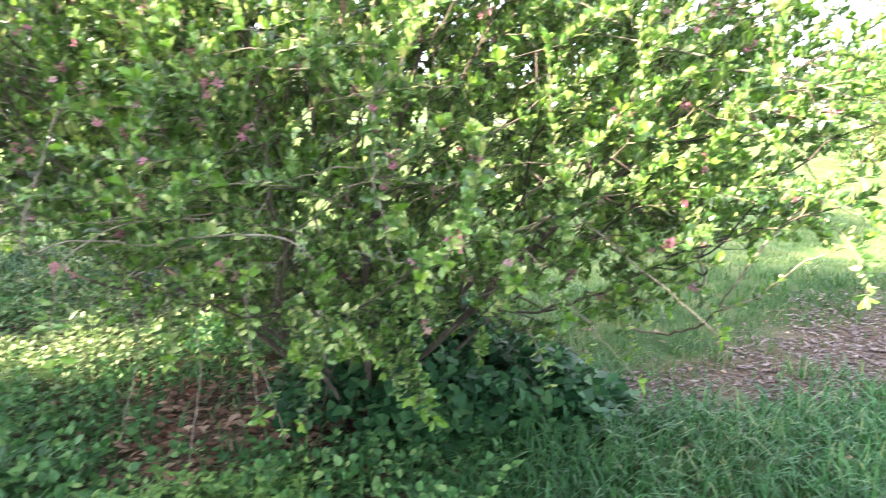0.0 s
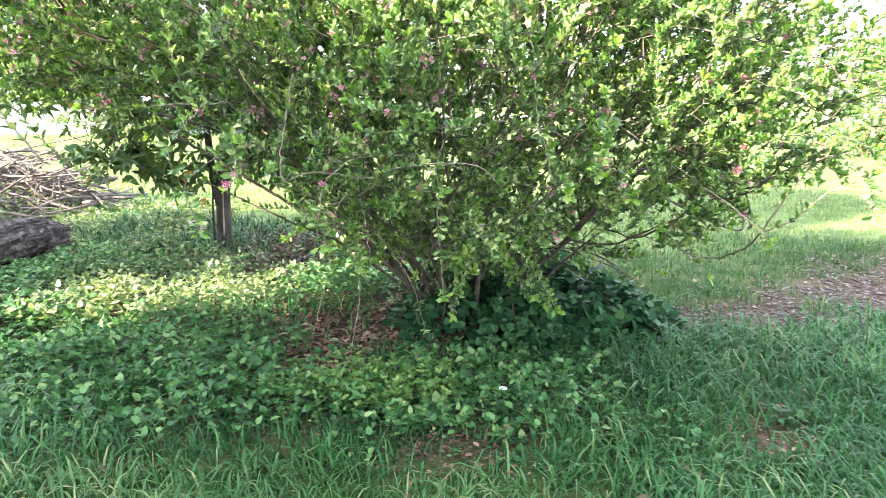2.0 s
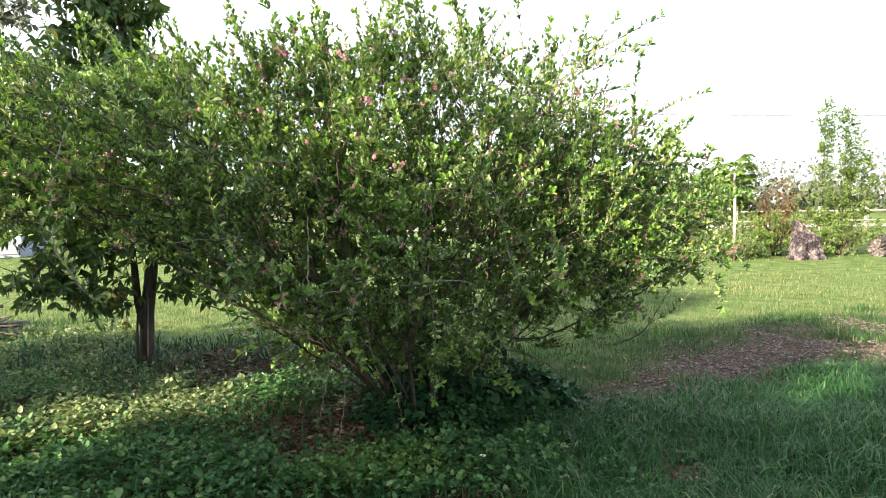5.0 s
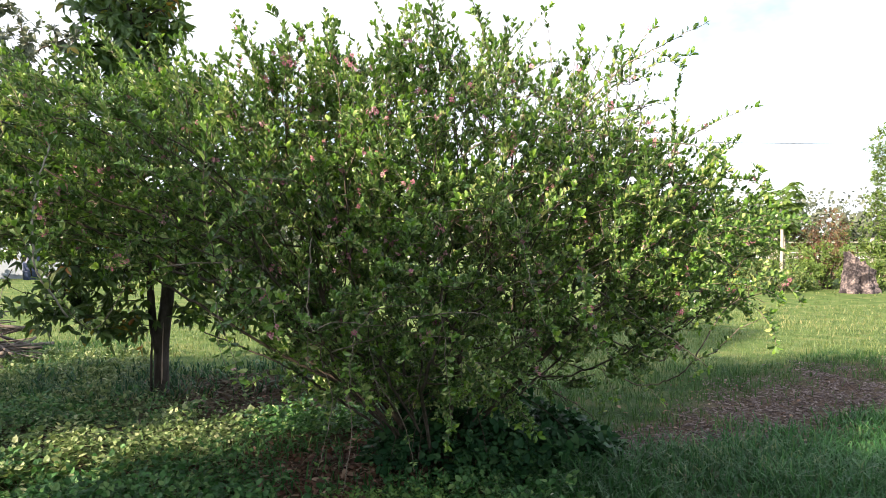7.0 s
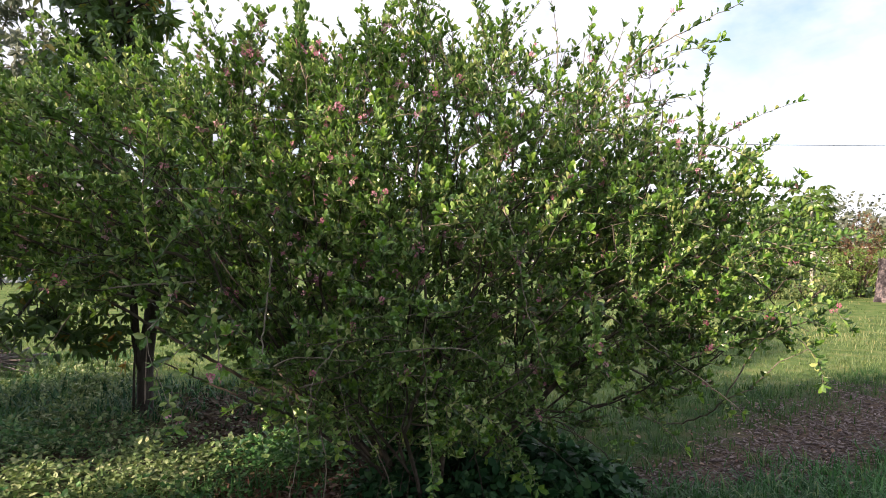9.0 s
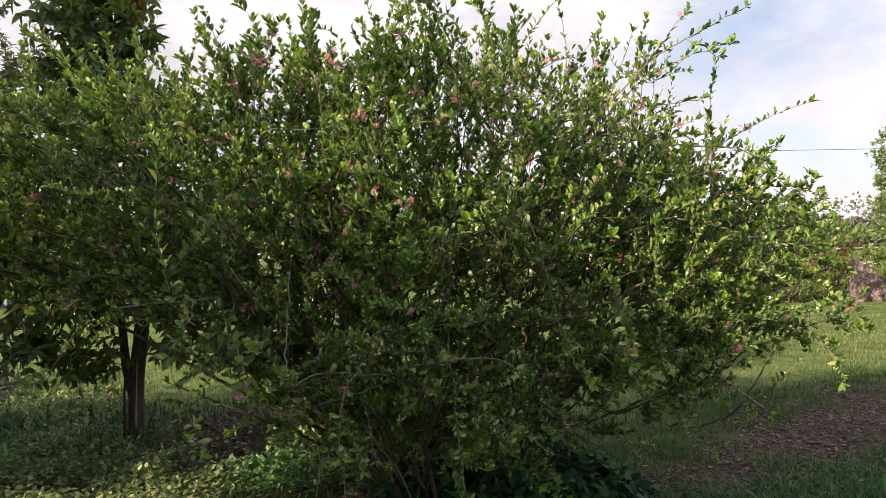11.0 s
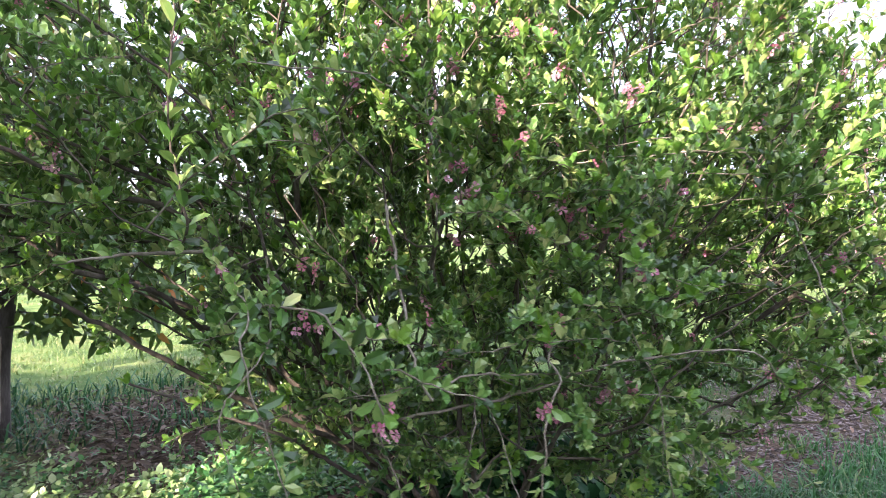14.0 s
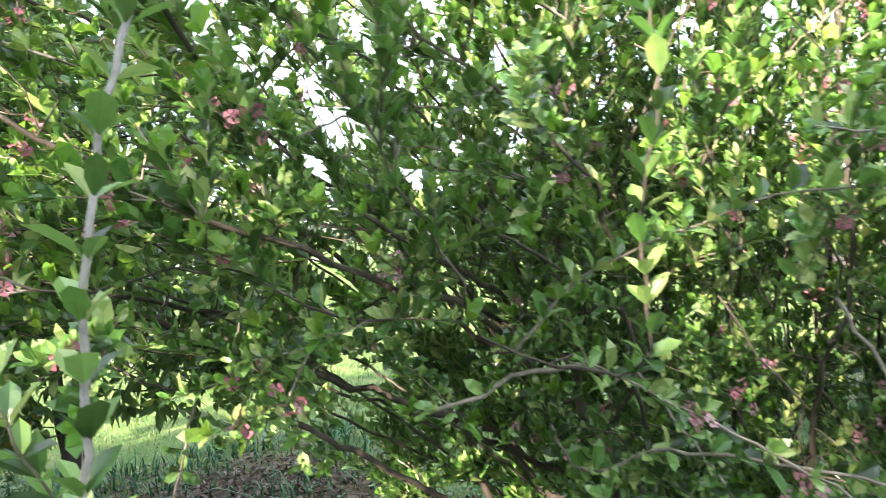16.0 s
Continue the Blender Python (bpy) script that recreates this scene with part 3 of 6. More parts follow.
def shrub_floor(x, y):
    """Lower edge of the leaves: high on the open side, lowest over the vine."""
    return np.interp(x, (-2.6, -1.95, -1.70, -1.5, -1.1, -0.8, -0.5, 0.0, 0.35, 0.7, 1.05, 1.45), (1.22, 1.12, 0.98, 0.86, 0.76, 0.66, 0.56, 0.50, 0.52, 0.74, 0.92, 1.02)) + 0.10 * np.clip(2.3 - y, 0, 1) - 0.22 * np.clip((y - 2.7) / 0.4, 0, 1) * np.clip((-0.9 - x) / 0.3, 0, 1) * np.clip((x + 1.95) / 0.3, 0, 1) - 0.36 * np.clip((y - 2.95) / 0.3, 0, 1) * np.clip((-0.6 - x) / 0.25, 0, 1) * np.clip((x + 1.38) / 0.2, 0, 1) + 0.50 * np.clip(2.2 - 1.3 * np.hypot((x + 1.52) / 0.17, (y - 2.95) / 0.42), 0, 1)


goals = blob_points(12000, [((-0.45, 2.75, 1.92), (1.05, 0.9, 0.52)), ((-0.20, 2.72, 1.38), (1.30, 1.10, 1.02)), ((-0.75, 2.60, 1.60), (0.95, 0.85, 0.85)), ((-1.75, 2.90, 1.72), (1.15, 0.92, 0.58)), ((-2.35, 2.88, 1.76), (0.75, 0.72, 0.50)), ((-2.75, 3.0, 1.84), (0.6, 0.65, 0.46)), ((-1.5, 3.15, 1.05), (0.55, 0.45, 0.36)), ((-1.02, 3.55, 0.72), (0.38, 0.45, 0.40)), ((0.62, 2.62, 1.34), (0.74, 0.74, 0.86)), ((0.58, 2.60, 2.02), (0.48, 0.42, 0.38)), ((0.98, 2.22, 1.26), (0.50, 0.48, 0.38))], 0.72, shrub_floor)
pos, par, stem_of = grow(stems, goals, 0.065, 0.7, 0.11, 100, 0.0)
rad, load = thickness(par, 0.0019)
lines = chains(par, load)
for k in range(STEMS):
    tubes = []
    for ln in lines:
        if stem_of[ln[-1]] == k:
            r = rad[ln].copy()
            r[0] = min(r[0], r[1] * 1.25)
            tubes.append(tube(pos[ln], r, 6 if r.max() > 0.012 else 4 if r.max() > 0.004 else 3, r.max() > 0.004))
    part("stem", mesh_of("stem", *joined(tubes), M_BARK), shrub, "brown stem that forks into many branches")

# leafy shoots on the thin branches
direction = np.zeros_like(pos)
direction[par >= 0] = unit(pos[par >= 0] - pos[par[par >= 0]])
thin = np.where((load <= 12) & (par >= 0))[0]
tips = np.where((load <= 1) & (par >= 0))[0]
node_p, node_t, node_s, twig_tubes = [], [], [], []
big_p, big_t = [], []
end_p, end_t = [], []
outward = unit(pos - np.array((-0.5, 2.9, 0.9)))
inside = np.linalg.norm((pos - (-0.55, 2.85, 1.30)) / (1.95, 1.05, 1.15), axis=1)
fullness = 0.6 * clump(pos, 0.17, 71) + 0.4 * clump(pos, 0.36, 72)


def add_shoot(p, d, length, bend, radius=0.0022, gap=0.024, size=1.0, bare=0.12):
    """A twig with tufts of leaves along it, smaller towards the tip."""
    n = max(3, int(length / gap))
    q, pts = np.array(p, float), [np.array(p, float)]
    d = unit(d)
    for _ in range(n):
        d = unit(d + bend * (1.0 / n) + rng.normal(0, 0.05, 3))
        q = q + d * (length / n)
        pts.append(q)
    pts = np.array(pts)
    t = unit(np.gradient(pts, axis=0))
    first = 1 + int(bare * n)
    node_p.append(pts[first:])
    node_t.append(t[first:])
    node_s.append(size * np.linspace(1.08, 0.72, len(pts) - first))
    end_p.append(pts[-1])
    end_t.append(t[-1])
    twig_tubes.append(tube(pts[::2] if len(pts) > 4 else pts, np.linspace(radius, 0.0010, len(pts[::2] if len(pts) > 4 else pts)), 3, False))


for i in tips:
    if fullness[i] < (0.43 if inside[i] > 0.72 else 0.30) and rng.random() < 0.88:
        continue
    low, up_here = pos[i, 2] < 1.15, pos[i, 2] > 1.75 and pos[i, 0] > -1.6
    if up_here and fullness[i] < (0.52 if pos[i, 0] > -0.5 else 0.47):
        continue
    for _ in range(2):
        way = turned(direction[i] + 0.9 * outward[i] + UP * (0.0 if low else 0.25), 0.38)
        add_shoot(pos[i], way, 0.07 + rng.gamma(2.2, 0.045), UP * rng.uniform(-0.9 if low else -0.5, 0.8), 0.0024)
for i in thin:
    if inside[i] < 0.55 and rng.random() < 0.45:
        continue
    if fullness[i] < (0.49 if pos[i, 2] > 1.8 and pos[i, 0] > -1.2 else 0.42 if inside[i] > 0.72 else 0.30):
        continue
    if rng.random() < 0.5:
        node_p.append(pos[i:i + 1])
        node_t.append(direction[i:i + 1])
        node_s.append(np.ones(1))
    if rng.random() < 0.26:
        side = unit(np.cross(direction[i], rng.normal(0, 1, 3)))
        add_shoot(pos[i], turned(side + 0.5 * direction[i] + 0.6 * outward[i], 0.25), rng.uniform(0.06, 0.17), UP * rng.uniform(-0.4, 0.6))

crest = np.clip(3.0 * clump(pos, 0.42, 75) - 1.3, 0, 1)
# long whips that stand out over the top and hang at the skirt
for i in tips:
    top_one = pos[i, 2] > 1.9 and rng.random() < 0.30 * crest[i]
    skirt = pos[i, 2] < 1.05 and pos[i, 1] < 2.8 and rng.random() < 0.09
    if top_one:
        add_shoot(pos[i], turned(UP + 0.6 * outward[i], 0.42), rng.uniform(0.15, 0.50), rng.normal(0, 0.9, 3), 0.003, 0.026, 0.85, 0.0)
    elif skirt:
        add_shoot(pos[i], turned(outward[i] * 0.8 - UP * 0.4, 0.3), rng.uniform(0.10, 0.24), -UP * 0.8, 0.0028, 0.036)


def branch(points, r0, r1, leafy=1.0, gap=0.030, mat=M_TWIG, tie=True, label="pale grey arching twig", big=False):
    """A single branch that can be told apart, tied to the nearest inner limb."""
    pts = [np.array(p, float) for p in points]
    if tie:
        d = np.linalg.norm(pos - pts[0], axis=1) + 0.25 * np.maximum(0, np.linalg.norm(pos - BASE, axis=1) - np.linalg.norm(pts[0] - BASE)) + 0.3 * (load < 3) + 0.35 * (1 - unit(pts[0] - pos) @ unit(pts[1] - pts[0]))
        pts.insert(0, pos[d.argmin()])
    ln = smooth_line(pts, 0.03)
    ln[1:-1] += rng.normal(0, 0.0025, ln[1:-1].shape)
    thin_by = 0.85 if mat is M_BARK else 0.74
    part("branch", mesh_of("branch", *tube(ln, np.linspace(r0, r1, len(ln)) * thin_by, 6), mat), shrub, label)
    if leafy > 0:
        s = np.concatenate([[0], np.cumsum(np.linalg.norm(np.diff(ln, axis=0), axis=1))])
        at = np.arange(s[-1] * 0.12, s[-1], gap)
        at = at[rng.random(len(at)) < leafy]
        if len(at):
            p = np.stack([np.interp(at, s, ln[:, k]) for k in range(3)], -1)
            t = unit(np.gradient(ln, axis=0))
            (big_p if big else node_p).append(p)
            (big_t if big else node_t).append(np.stack([np.interp(at, s, t[:, k]) for k in range(3)], -1))
            if not big:
                node_s.append(np.full(len(at), 0.95))
            end_p.append(ln[-1])
            end_t.append(t[-1])


# crown: a leaning leader and upright whips
branch([(0.09, 2.6, 1.47), (0.3, 2.4, 2.0), (0.5, 2.2, 2.28), (0.62, 2.05, 2.36), (0.88, 2.0, 2.49)], 0.010, 0.002, 0.95)
branch([(0.40, 2.2, 2.15), (0.62, 2.0, 2.28), (0.75, 2.0, 2.27)], 0.004, 0.0015, 1.0)
branch([(0.39, 2.05, 2.05), (0.55, 2.0, 2.07), (0.66, 2.0, 2.09)], 0.004, 0.0015, 1.0)
branch([(0.49, 2.1, 1.91), (0.75, 2.0, 1.88), (0.91, 2.0, 1.84), (1.03, 2.0, 1.72)], 0.006, 0.002, 1.0)
branch([(-0.22, 2.3, 2.15), (-0.21, 2.3, 2.42), (-0.18, 2.3, 2.60)], 0.004, 0.0015, 1.0)
branch([(-0.11, 2.3, 2.15), (-0.10, 2.3, 2.39), (-0.08, 2.3, 2.55)], 0.004, 0.0015, 1.0)
branch([(0.16, 2.3, 2.15), (0.16, 2.3, 2.43), (0.13, 2.3, 2.61)], 0.004, 0.0015, 1.0)
branch([(-0.30, 2.35, 2.20), (-0.34, 2.3, 2.46), (-0.44, 2.3, 2.54), (-0.57, 2.3, 2.52)], 0.004, 0.0015, 1.0)
branch([(-0.83, 2.4, 2.15), (-0.87, 2.3, 2.40), (-0.94, 2.3, 2.44)], 0.004, 0.0015, 0.9)
branch([(-1.01, 2.4, 2.15), (-1.01, 2.3, 2.42), (-1.02, 2.3, 2.55)], 0.004, 0.0015, 0.9)
branch([(-1.23, 2.5, 2.05), (-1.21, 2.3, 2.41), (-1.29, 2.3, 2.54)], 0.004, 0.0015, 0.8)
branch([(-1.35, 2.5, 1.95), (-1.37, 2.3, 2.34), (-1.42, 2.3, 2.39)], 0.004, 0.0015, 0.8)
branch([(0.50, 2.2, 2.28), (0.60, 2.15, 2.42), (0.66, 2.1, 2.50)], 0.004, 0.0015, 1.0, tie=False)
branch([(0.36, 2.35, 2.10), (0.42, 2.25, 2.32), (0.45, 2.2, 2.46)], 0.004, 0.0015, 1.0, tie=False)
branch([(0.62, 2.05, 2.36), (0.70, 2.02, 2.32), (0.80, 2.0, 2.33)], 0.003, 0.0015, 1.0, tie=False)
branch([(0.28, 2.40, 1.95), (0.28, 2.3, 2.25), (0.30, 2.2, 2.48)], 0.004, 0.0015, 1.0, tie=False)
# front: bleached bare twigs and arches
branch([(-0.05, 2.15, 1.74), (0.10, 2.05, 1.72), (0.23, 1.95, 1.69), (0.36, 1.92, 1.66), (0.46, 1.86, 1.60)], 0.006, 0.003, 0.25)
branch([(-0.17, 1.78, 1.50), (-0.17, 1.66, 1.32), (-0.16, 1.61, 1.22), (-0.14, 1.57, 1.14), (-0.11, 1.55, 1.03)], 0.0045, 0.0022, 0.30)
branch([(-0.79, 1.9, 0.96), (-0.69, 1.72, 1.05), (-0.57, 1.66, 1.08), (-0.44, 1.62, 1.09), (-0.35, 1.6, 1.07), (-0.28, 1.6, 1.00)], 0.006, 0.0025, 0.35)
branch([(0.10, 2.5, 1.35), (0.25, 2.3, 1.22), (0.35, 2.05, 1.12), (0.50, 1.85, 0.99), (0.65, 1.75, 0.87), (0.72, 1.70, 0.80)], 0.0065, 0.003, 0.12)
branch([(0.05, 2.4, 1.14), (0.17, 2.2, 1.04), (0.33, 2.0, 0.87), (0.48, 1.9, 0.71), (0.56, 1.85, 0.62)], 0.0055, 0.002, 0.25)
branch([(-0.47, 2.5, 0.62), (-0.31, 2.2, 0.75), (-0.24, 2.13, 0.79), (-0.29, 2.15, 0.68), (-0.32, 2.2, 0.50)], 0.0065, 0.002, 0.35)
branch([(-0.24, 2.13, 0.79), (-0.19, 2.12, 0.84), (-0.12, 2.15, 0.86)], 0.004, 0.002, 0.3, tie=False)
branch([(-0.52, 1.80, 1.05), (-0.51, 1.75, 0.98), (-0.51, 1.72, 0.86), (-0.50, 1.7, 0.70), (-0.49, 1.7, 0.58)], 0.0035, 0.0015, 0.7)
branch([(-0.84, 2.1, 1.0), (-0.84, 2.0, 0.92), (-0.81, 1.95, 0.83), (-0.79, 1.9, 0.68)], 0.0035, 0.0018, 0.5)
branch([(-0.80, 2.1, 0.97), (-0.87, 2.0, 0.95), (-0.91, 1.9, 0.90), (-0.94, 1.9, 0.80)], 0.0035, 0.0018, 0.4)
branch([(-1.45, 2.3, 1.10), (-1.39, 2.1, 1.17), (-1.30, 1.83, 1.19), (-1.27, 1.75, 1.15), (-1.24, 1.66, 1.10), (-1.22, 1.62, 1.03)], 0.006, 0.0025, 0.7, 0.04, big=True)
branch([(-1.10, 1.75, 1.04), (-0.99, 1.8, 1.04), (-0.81, 1.88, 1.01), (-0.68, 1.85, 1.01)], 0.005, 0.003, 0.3)
branch([(-0.80, 1.75, 1.10), (-0.87, 1.6, 1.06), (-0.91, 1.58, 1.01), (-0.93, 1.56, 0.90), (-0.93, 1.56, 0.80)], 0.004, 0.0018, 0.3)
branch([(-1.36, 2.0, 1.12), (-1.40, 1.9, 1.08), (-1.47, 1.85, 1.02), (-1.48, 1.8, 0.97), (-1.45, 1.8, 0.86)], 0.004, 0.0018, 0.4)
branch([(-1.44, 1.75, 1.22), (-1.46, 1.62, 1.16), (-1.44, 1.6, 1.07), (-1.40, 1.62, 0.95), (-1.38, 1.63, 0.84)], 0.0035, 0.0015, 0.5)
branch([(-1.05, 2.2, 0.80), (-1.0, 2.15, 0.62), (-1.04, 2.1, 0.42), (-1.08, 2.1, 0.28)], 0.004, 0.0018, 0.3)
branch([(-0.75, 2.35, 0.62), (-0.66, 2.3, 0.50), (-0.60, 2.3, 0.32), (-0.58, 2.32, 0.18)], 0.005, 0.002, 0.15)
branch([(-0.95, 2.5, 0.66), (-0.90, 2.4, 0.45), (-0.93, 2.35, 0.20), (-0.96, 2.35, 0.04)], 0.005, 0.003, 0.1)
# limbs towards the open side
branch([(-1.05, 3.0, 1.18), (-1.25, 3.0, 1.31), (-1.49, 2.7, 1.45), (-1.66, 2.5, 1.53), (-1.82, 2.35, 1.61)], 0.011, 0.005, 0.10, mat=M_BARK, label="thick grey-brown limb")
branch([(-1.0, 3.0, 0.78), (-1.32, 2.9, 0.97), (-1.47, 2.7, 1.04), (-1.59, 2.5, 1.17), (-1.77, 2.3, 1.25)], 0.013, 0.008, 0.05, mat=M_BARK, label="thick grey-brown limb")
branch([(-0.9, 3.0, 0.50), (-1.3, 2.95, 0.72), (-1.65, 2.8, 0.98), (-1.95, 2.7, 1.20)], 0.013, 0.008, 0.05, mat=M_BARK, label="thick grey-brown limb")
branch([(-2.16, 2.05, 1.06), (-2.235, 1.93, 1.27), (-2.236, 1.89, 1.40), (-2.228, 1.88, 1.52), (-2.215, 1.89, 1.64), (-2.19, 1.90, 1.74), (-2.17, 1.92, 1.86)], 0.0062, 0.0046, 1.0, 0.055, mat=M_PALE_TWIG, tie=False, big=True, label="straight bleached grey upright twig with paired leaves")
branch([(-1.53, 2.0, 1.35), (-1.56, 1.95, 1.57), (-1.55, 1.92, 1.75), (-1.54, 1.95, 1.92)], 0.004, 0.002, 1.0, 0.045, label="brown upright shoot", mat=M_BARK, big=True)
branch([(-1.50, 2.15, 1.48), (-1.41, 2.0, 1.55), (-1.36, 1.9, 1.585), (-1.30, 1.80, 1.59)], 0.004, 0.002, 1.0, 0.04, big=True)
branch([(0.43, 2.3, 1.2), (0.6, 2.1, 1.43), (0.78, 2.0, 1.49), (0.99, 1.95, 1.46), (1.09, 1.9, 1.42), (1.15, 1.85, 1.36)], 0.0075, 0.003, 0.2)
branch([(0.78, 2.0, 1.49), (0.9, 1.95, 1.33), (0.96, 1.9, 1.24)], 0.006, 0.003, 0.2, tie=False)
branch([(0.40, 2.1, 1.62), (0.55, 2.0, 1.57), (0.70, 1.88, 1.52)], 0.006, 0.003, 0.2)
# inner limbs and twigs seen close by
branch([(-1.85, 2.8, 1.5), (-1.94, 2.6, 1.68), (-2.04, 2.4, 1.79), (-2.1, 2.3, 1.85), (-2.14, 2.2, 1.88)], 0.008, 0.005, 0.1, mat=M_BARK, label="brown limb")
branch([(-1.2, 3.1, 1.5), (-1.18, 2.9, 1.67), (-1.18, 2.6, 1.84), (-1.13, 2.4, 1.98)], 0.007, 0.003, 0.15)
branch([(-1.26, 2.8, 1.31), (-1.43, 2.6, 1.41), (-1.68, 2.4, 1.51), (-1.84, 2.3, 1.59)], 0.010, 0.005, 0.1, mat=M_BARK, label="brown limb")
branch([(-1.56, 2.3, 1.29), (-1.69, 2.2, 1.29), (-1.8, 2.2, 1.27)], 0.008, 0.004, 0.15)
branch([(-1.49, 2.8, 1.87), (-1.76, 2.6, 1.81), (-1.95, 2.5, 1.72)], 0.005, 0.003, 0.3)
branch([(-1.85, 2.7, 1.66), (-1.97, 2.6, 1.67), (-2.11, 2.4, 1.67), (-2.2, 2.3, 1.68)], 0.006, 0.003, 0.5)
branch([(-2.2, 2.5, 0.95), (-2.29, 2.1, 1.28), (-2.33, 1.95, 1.46)], 0.004, 0.002, 0.9, 0.05, big=True)
# low right side, clear of leaves
branch([(1.0, 2.6, 0.75), (0.94, 2.45, 0.88), (0.82, 2.2, 0.90), (0.86, 2.1, 0.96), (0.94, 2.05, 1.10)], 0.007, 0.004, 0.0, mat=M_TRUNK, label="dark bare crooked twig")
branch([(0.75, 2.5, 0.55), (0.86, 2.3, 0.62), (0.87, 2.1, 0.75), (0.93, 2.0, 0.95), (1.04, 1.95, 1.12)], 0.008, 0.004, 0.1)
branch([(0.87, 2.1, 0.75), (0.97, 2.05, 0.81), (1.08, 2.0, 0.93), (1.25, 2.0, 1.0)], 0.005, 0.002, 0.5, tie=False)
branch([(1.12, 2.95, 0.60), (1.08, 2.85, 0.80), (0.99, 2.6, 0.99), (0.88, 2.3, 1.12)], 0.011, 0.006, 0.0)
branch([(0.9, 2.2, 1.30), (1.15, 2.05, 1.30), (1.30, 2.0, 1.20), (1.42, 1.98, 1.06)], 0.005, 0.0018, 1.0)
branch([(0.9, 2.1, 1.12), (1.1, 2.0, 1.08), (1.22, 1.95, 0.95), (1.25, 1.95, 0.84)], 0.004, 0.0018, 0.9)

# loose leafy sprays that break the outline
edge = [i for i in tips if (pos[i, 2] > 1.85 and pos[i, 1] < 3.3) or (pos[i, 0] > 0.55 and pos[i, 1] < 2.9)]
for i in rng.choice(edge, 46, replace=False):
    right = pos[i, 0] > 0.45 and pos[i, 2] < 1.9
    d = unit(outward[i] * (1.0 if right else 0.6) + UP * (0.1 if right else 0.7) + np.array((0.5, -0.2, 0.0)) * right + rng.normal(0, 0.35, 3))
    n = rng.uniform(0.22, 0.50)
    bend = (-UP * 0.5 if right else rng.normal(0, 0.25, 3)) * n
    p = pos[i]
    branch([p, p + d * n * 0.35 + bend * 0.05, p + d * n * 0.7 + bend * 0.3, p + d * n + bend * 0.8], 0.0045, 0.0015, 0.9, 0.034, tie=False)
    for s in np.arange(0.2, 0.95, 0.13):
        add_shoot(p + d * n * s + bend * 0.8 * s * s, turned(d + rng.normal(0, 0.9, 3), 0.2), rng.uniform(0.04, 0.12), UP * 0.3)

# limbs that fan out from the foot, seen where the leaves stand open
for k in range(10):
    a = rng.uniform(2.5, 4.3)
    o = np.array((math.cos(a), 0.75 * math.sin(a), 0.0))
    n, z = rng.uniform(0.9, 1.7), rng.uniform(0.75, 1.75)
    foot = BASE + o * 0.25 + UP * 0.15
    side = np.array((-o[1], o[0], 0.0)) * rng.normal(0, 0.22)
    branch([foot, foot + o * n * 0.35 + UP * z * 0.42 + side, foot + o * n * 0.72 + UP * z * 0.80 - side, foot + o * n + UP * z], rng.uniform(0.007, 0.012), 0.004, 0.12, mat=M_BARK, tie=False, label="thick grey-brown limb")

# many more arching twigs over the front, each a branch of its own
for k in range(64):
    a = rng.uniform(-2.25, 0.0)
    o = np.array((math.cos(a), math.sin(a), 0.0))
    z = rng.uniform(0.95, 2.05)
    r = 0.55 + 0.45 * math.sqrt(max(0.1, 1 - ((z - 1.35) / 1.1) ** 2))
    p = np.array((-0.45, 2.85, 0.0)) + o * (1.30 if abs(o[0]) > 0.7 else 1.02) * (1.0 + 0.28 * (o[0] < -0.5)) * r + UP * z
    side = np.array((-o[1], o[0], 0.0)) * rng.choice((-1.0, 1.0))
    n = rng.uniform(0.18, 0.46)
    rise = rng.uniform(-0.35, 0.75)
    pts = [p - o * 0.30 - side * n * 0.5 - UP * 0.12, p - o * 0.06 - side * n * 0.05 + UP * n * 0.12 * rise, p + o * 0.08 + side * n * 0.4 + UP * n * 0.30 * rise, p + o * 0.16 + side * n * 0.8 + UP * n * 0.36 * rise]
    branch(pts, rng.uniform(0.0028, 0.0055), 0.0016, rng.uniform(0.35, 0.9), tie=False)

node_p, node_t, node_s = np.concatenate(node_p), np.concatenate(node_t), np.concatenate(node_s)
facing = unit(unit(node_p - np.array((-0.5, 3.0, 0.9))) + UP * 0.6)
P, D, N = whorls(node_p, unit(node_t + UP * 0.2), 5, 0.92, 0.22, 0.27, open_to=facing)
L = np.tile(node_s, 5) * np.where(rng.random(len(P)) < 0.5, rng.uniform(0.022, 0.036, len(P)), rng.uniform(0.034, 0.052, len(P)))
W = L * rng.uniform(0.40, 0.54, len(P))
# the crown's sunny shoulder stands more open
high = np.clip((P[:, 2] - 1.75) / 0.3, 0, 1) * np.clip((P[:, 0] + 1.2) / 0.5, 0, 1)
keep = rng.random(len(P)) < 0.88 - 0.34 * high - 0.20 * high * np.clip((P[:, 0] + 0.2) / 0.4, 0, 1)
P, D, N, L, W = P[keep], D[keep], N[keep], L[keep], W[keep]
bp, bt = np.concatenate(big_p), np.concatenate(big_t)
Pb, Db, Nb = whorls(bp, unit(bt + UP * 0.25), 3, 0.95, 0.30, 0.22)
Lb = rng.uniform(0.038, 0.060, len(Pb))
P, D, N, L, W = np.concatenate([P, Pb]), np.concatenate([D, Db]), np.concatenate([N, Nb]), np.concatenate([L, Lb]), np.concatenate([W, Lb * rng.uniform(0.46, 0.55, len(Lb))])
# single leaves where the camera comes close; the rest in one piece
near_all = np.where((P[:, 0] < -1.2) & (P[:, 1] < 1.98 + 0.25 * (P[:, 0] < -2.0)) & (P[:, 2] > 1.0))[0]
close = near_all[::-1][:300]
rest = np.ones(len(P), bool)
rest[close] = False
behind = rest & (P[:, 1] > 2.85)
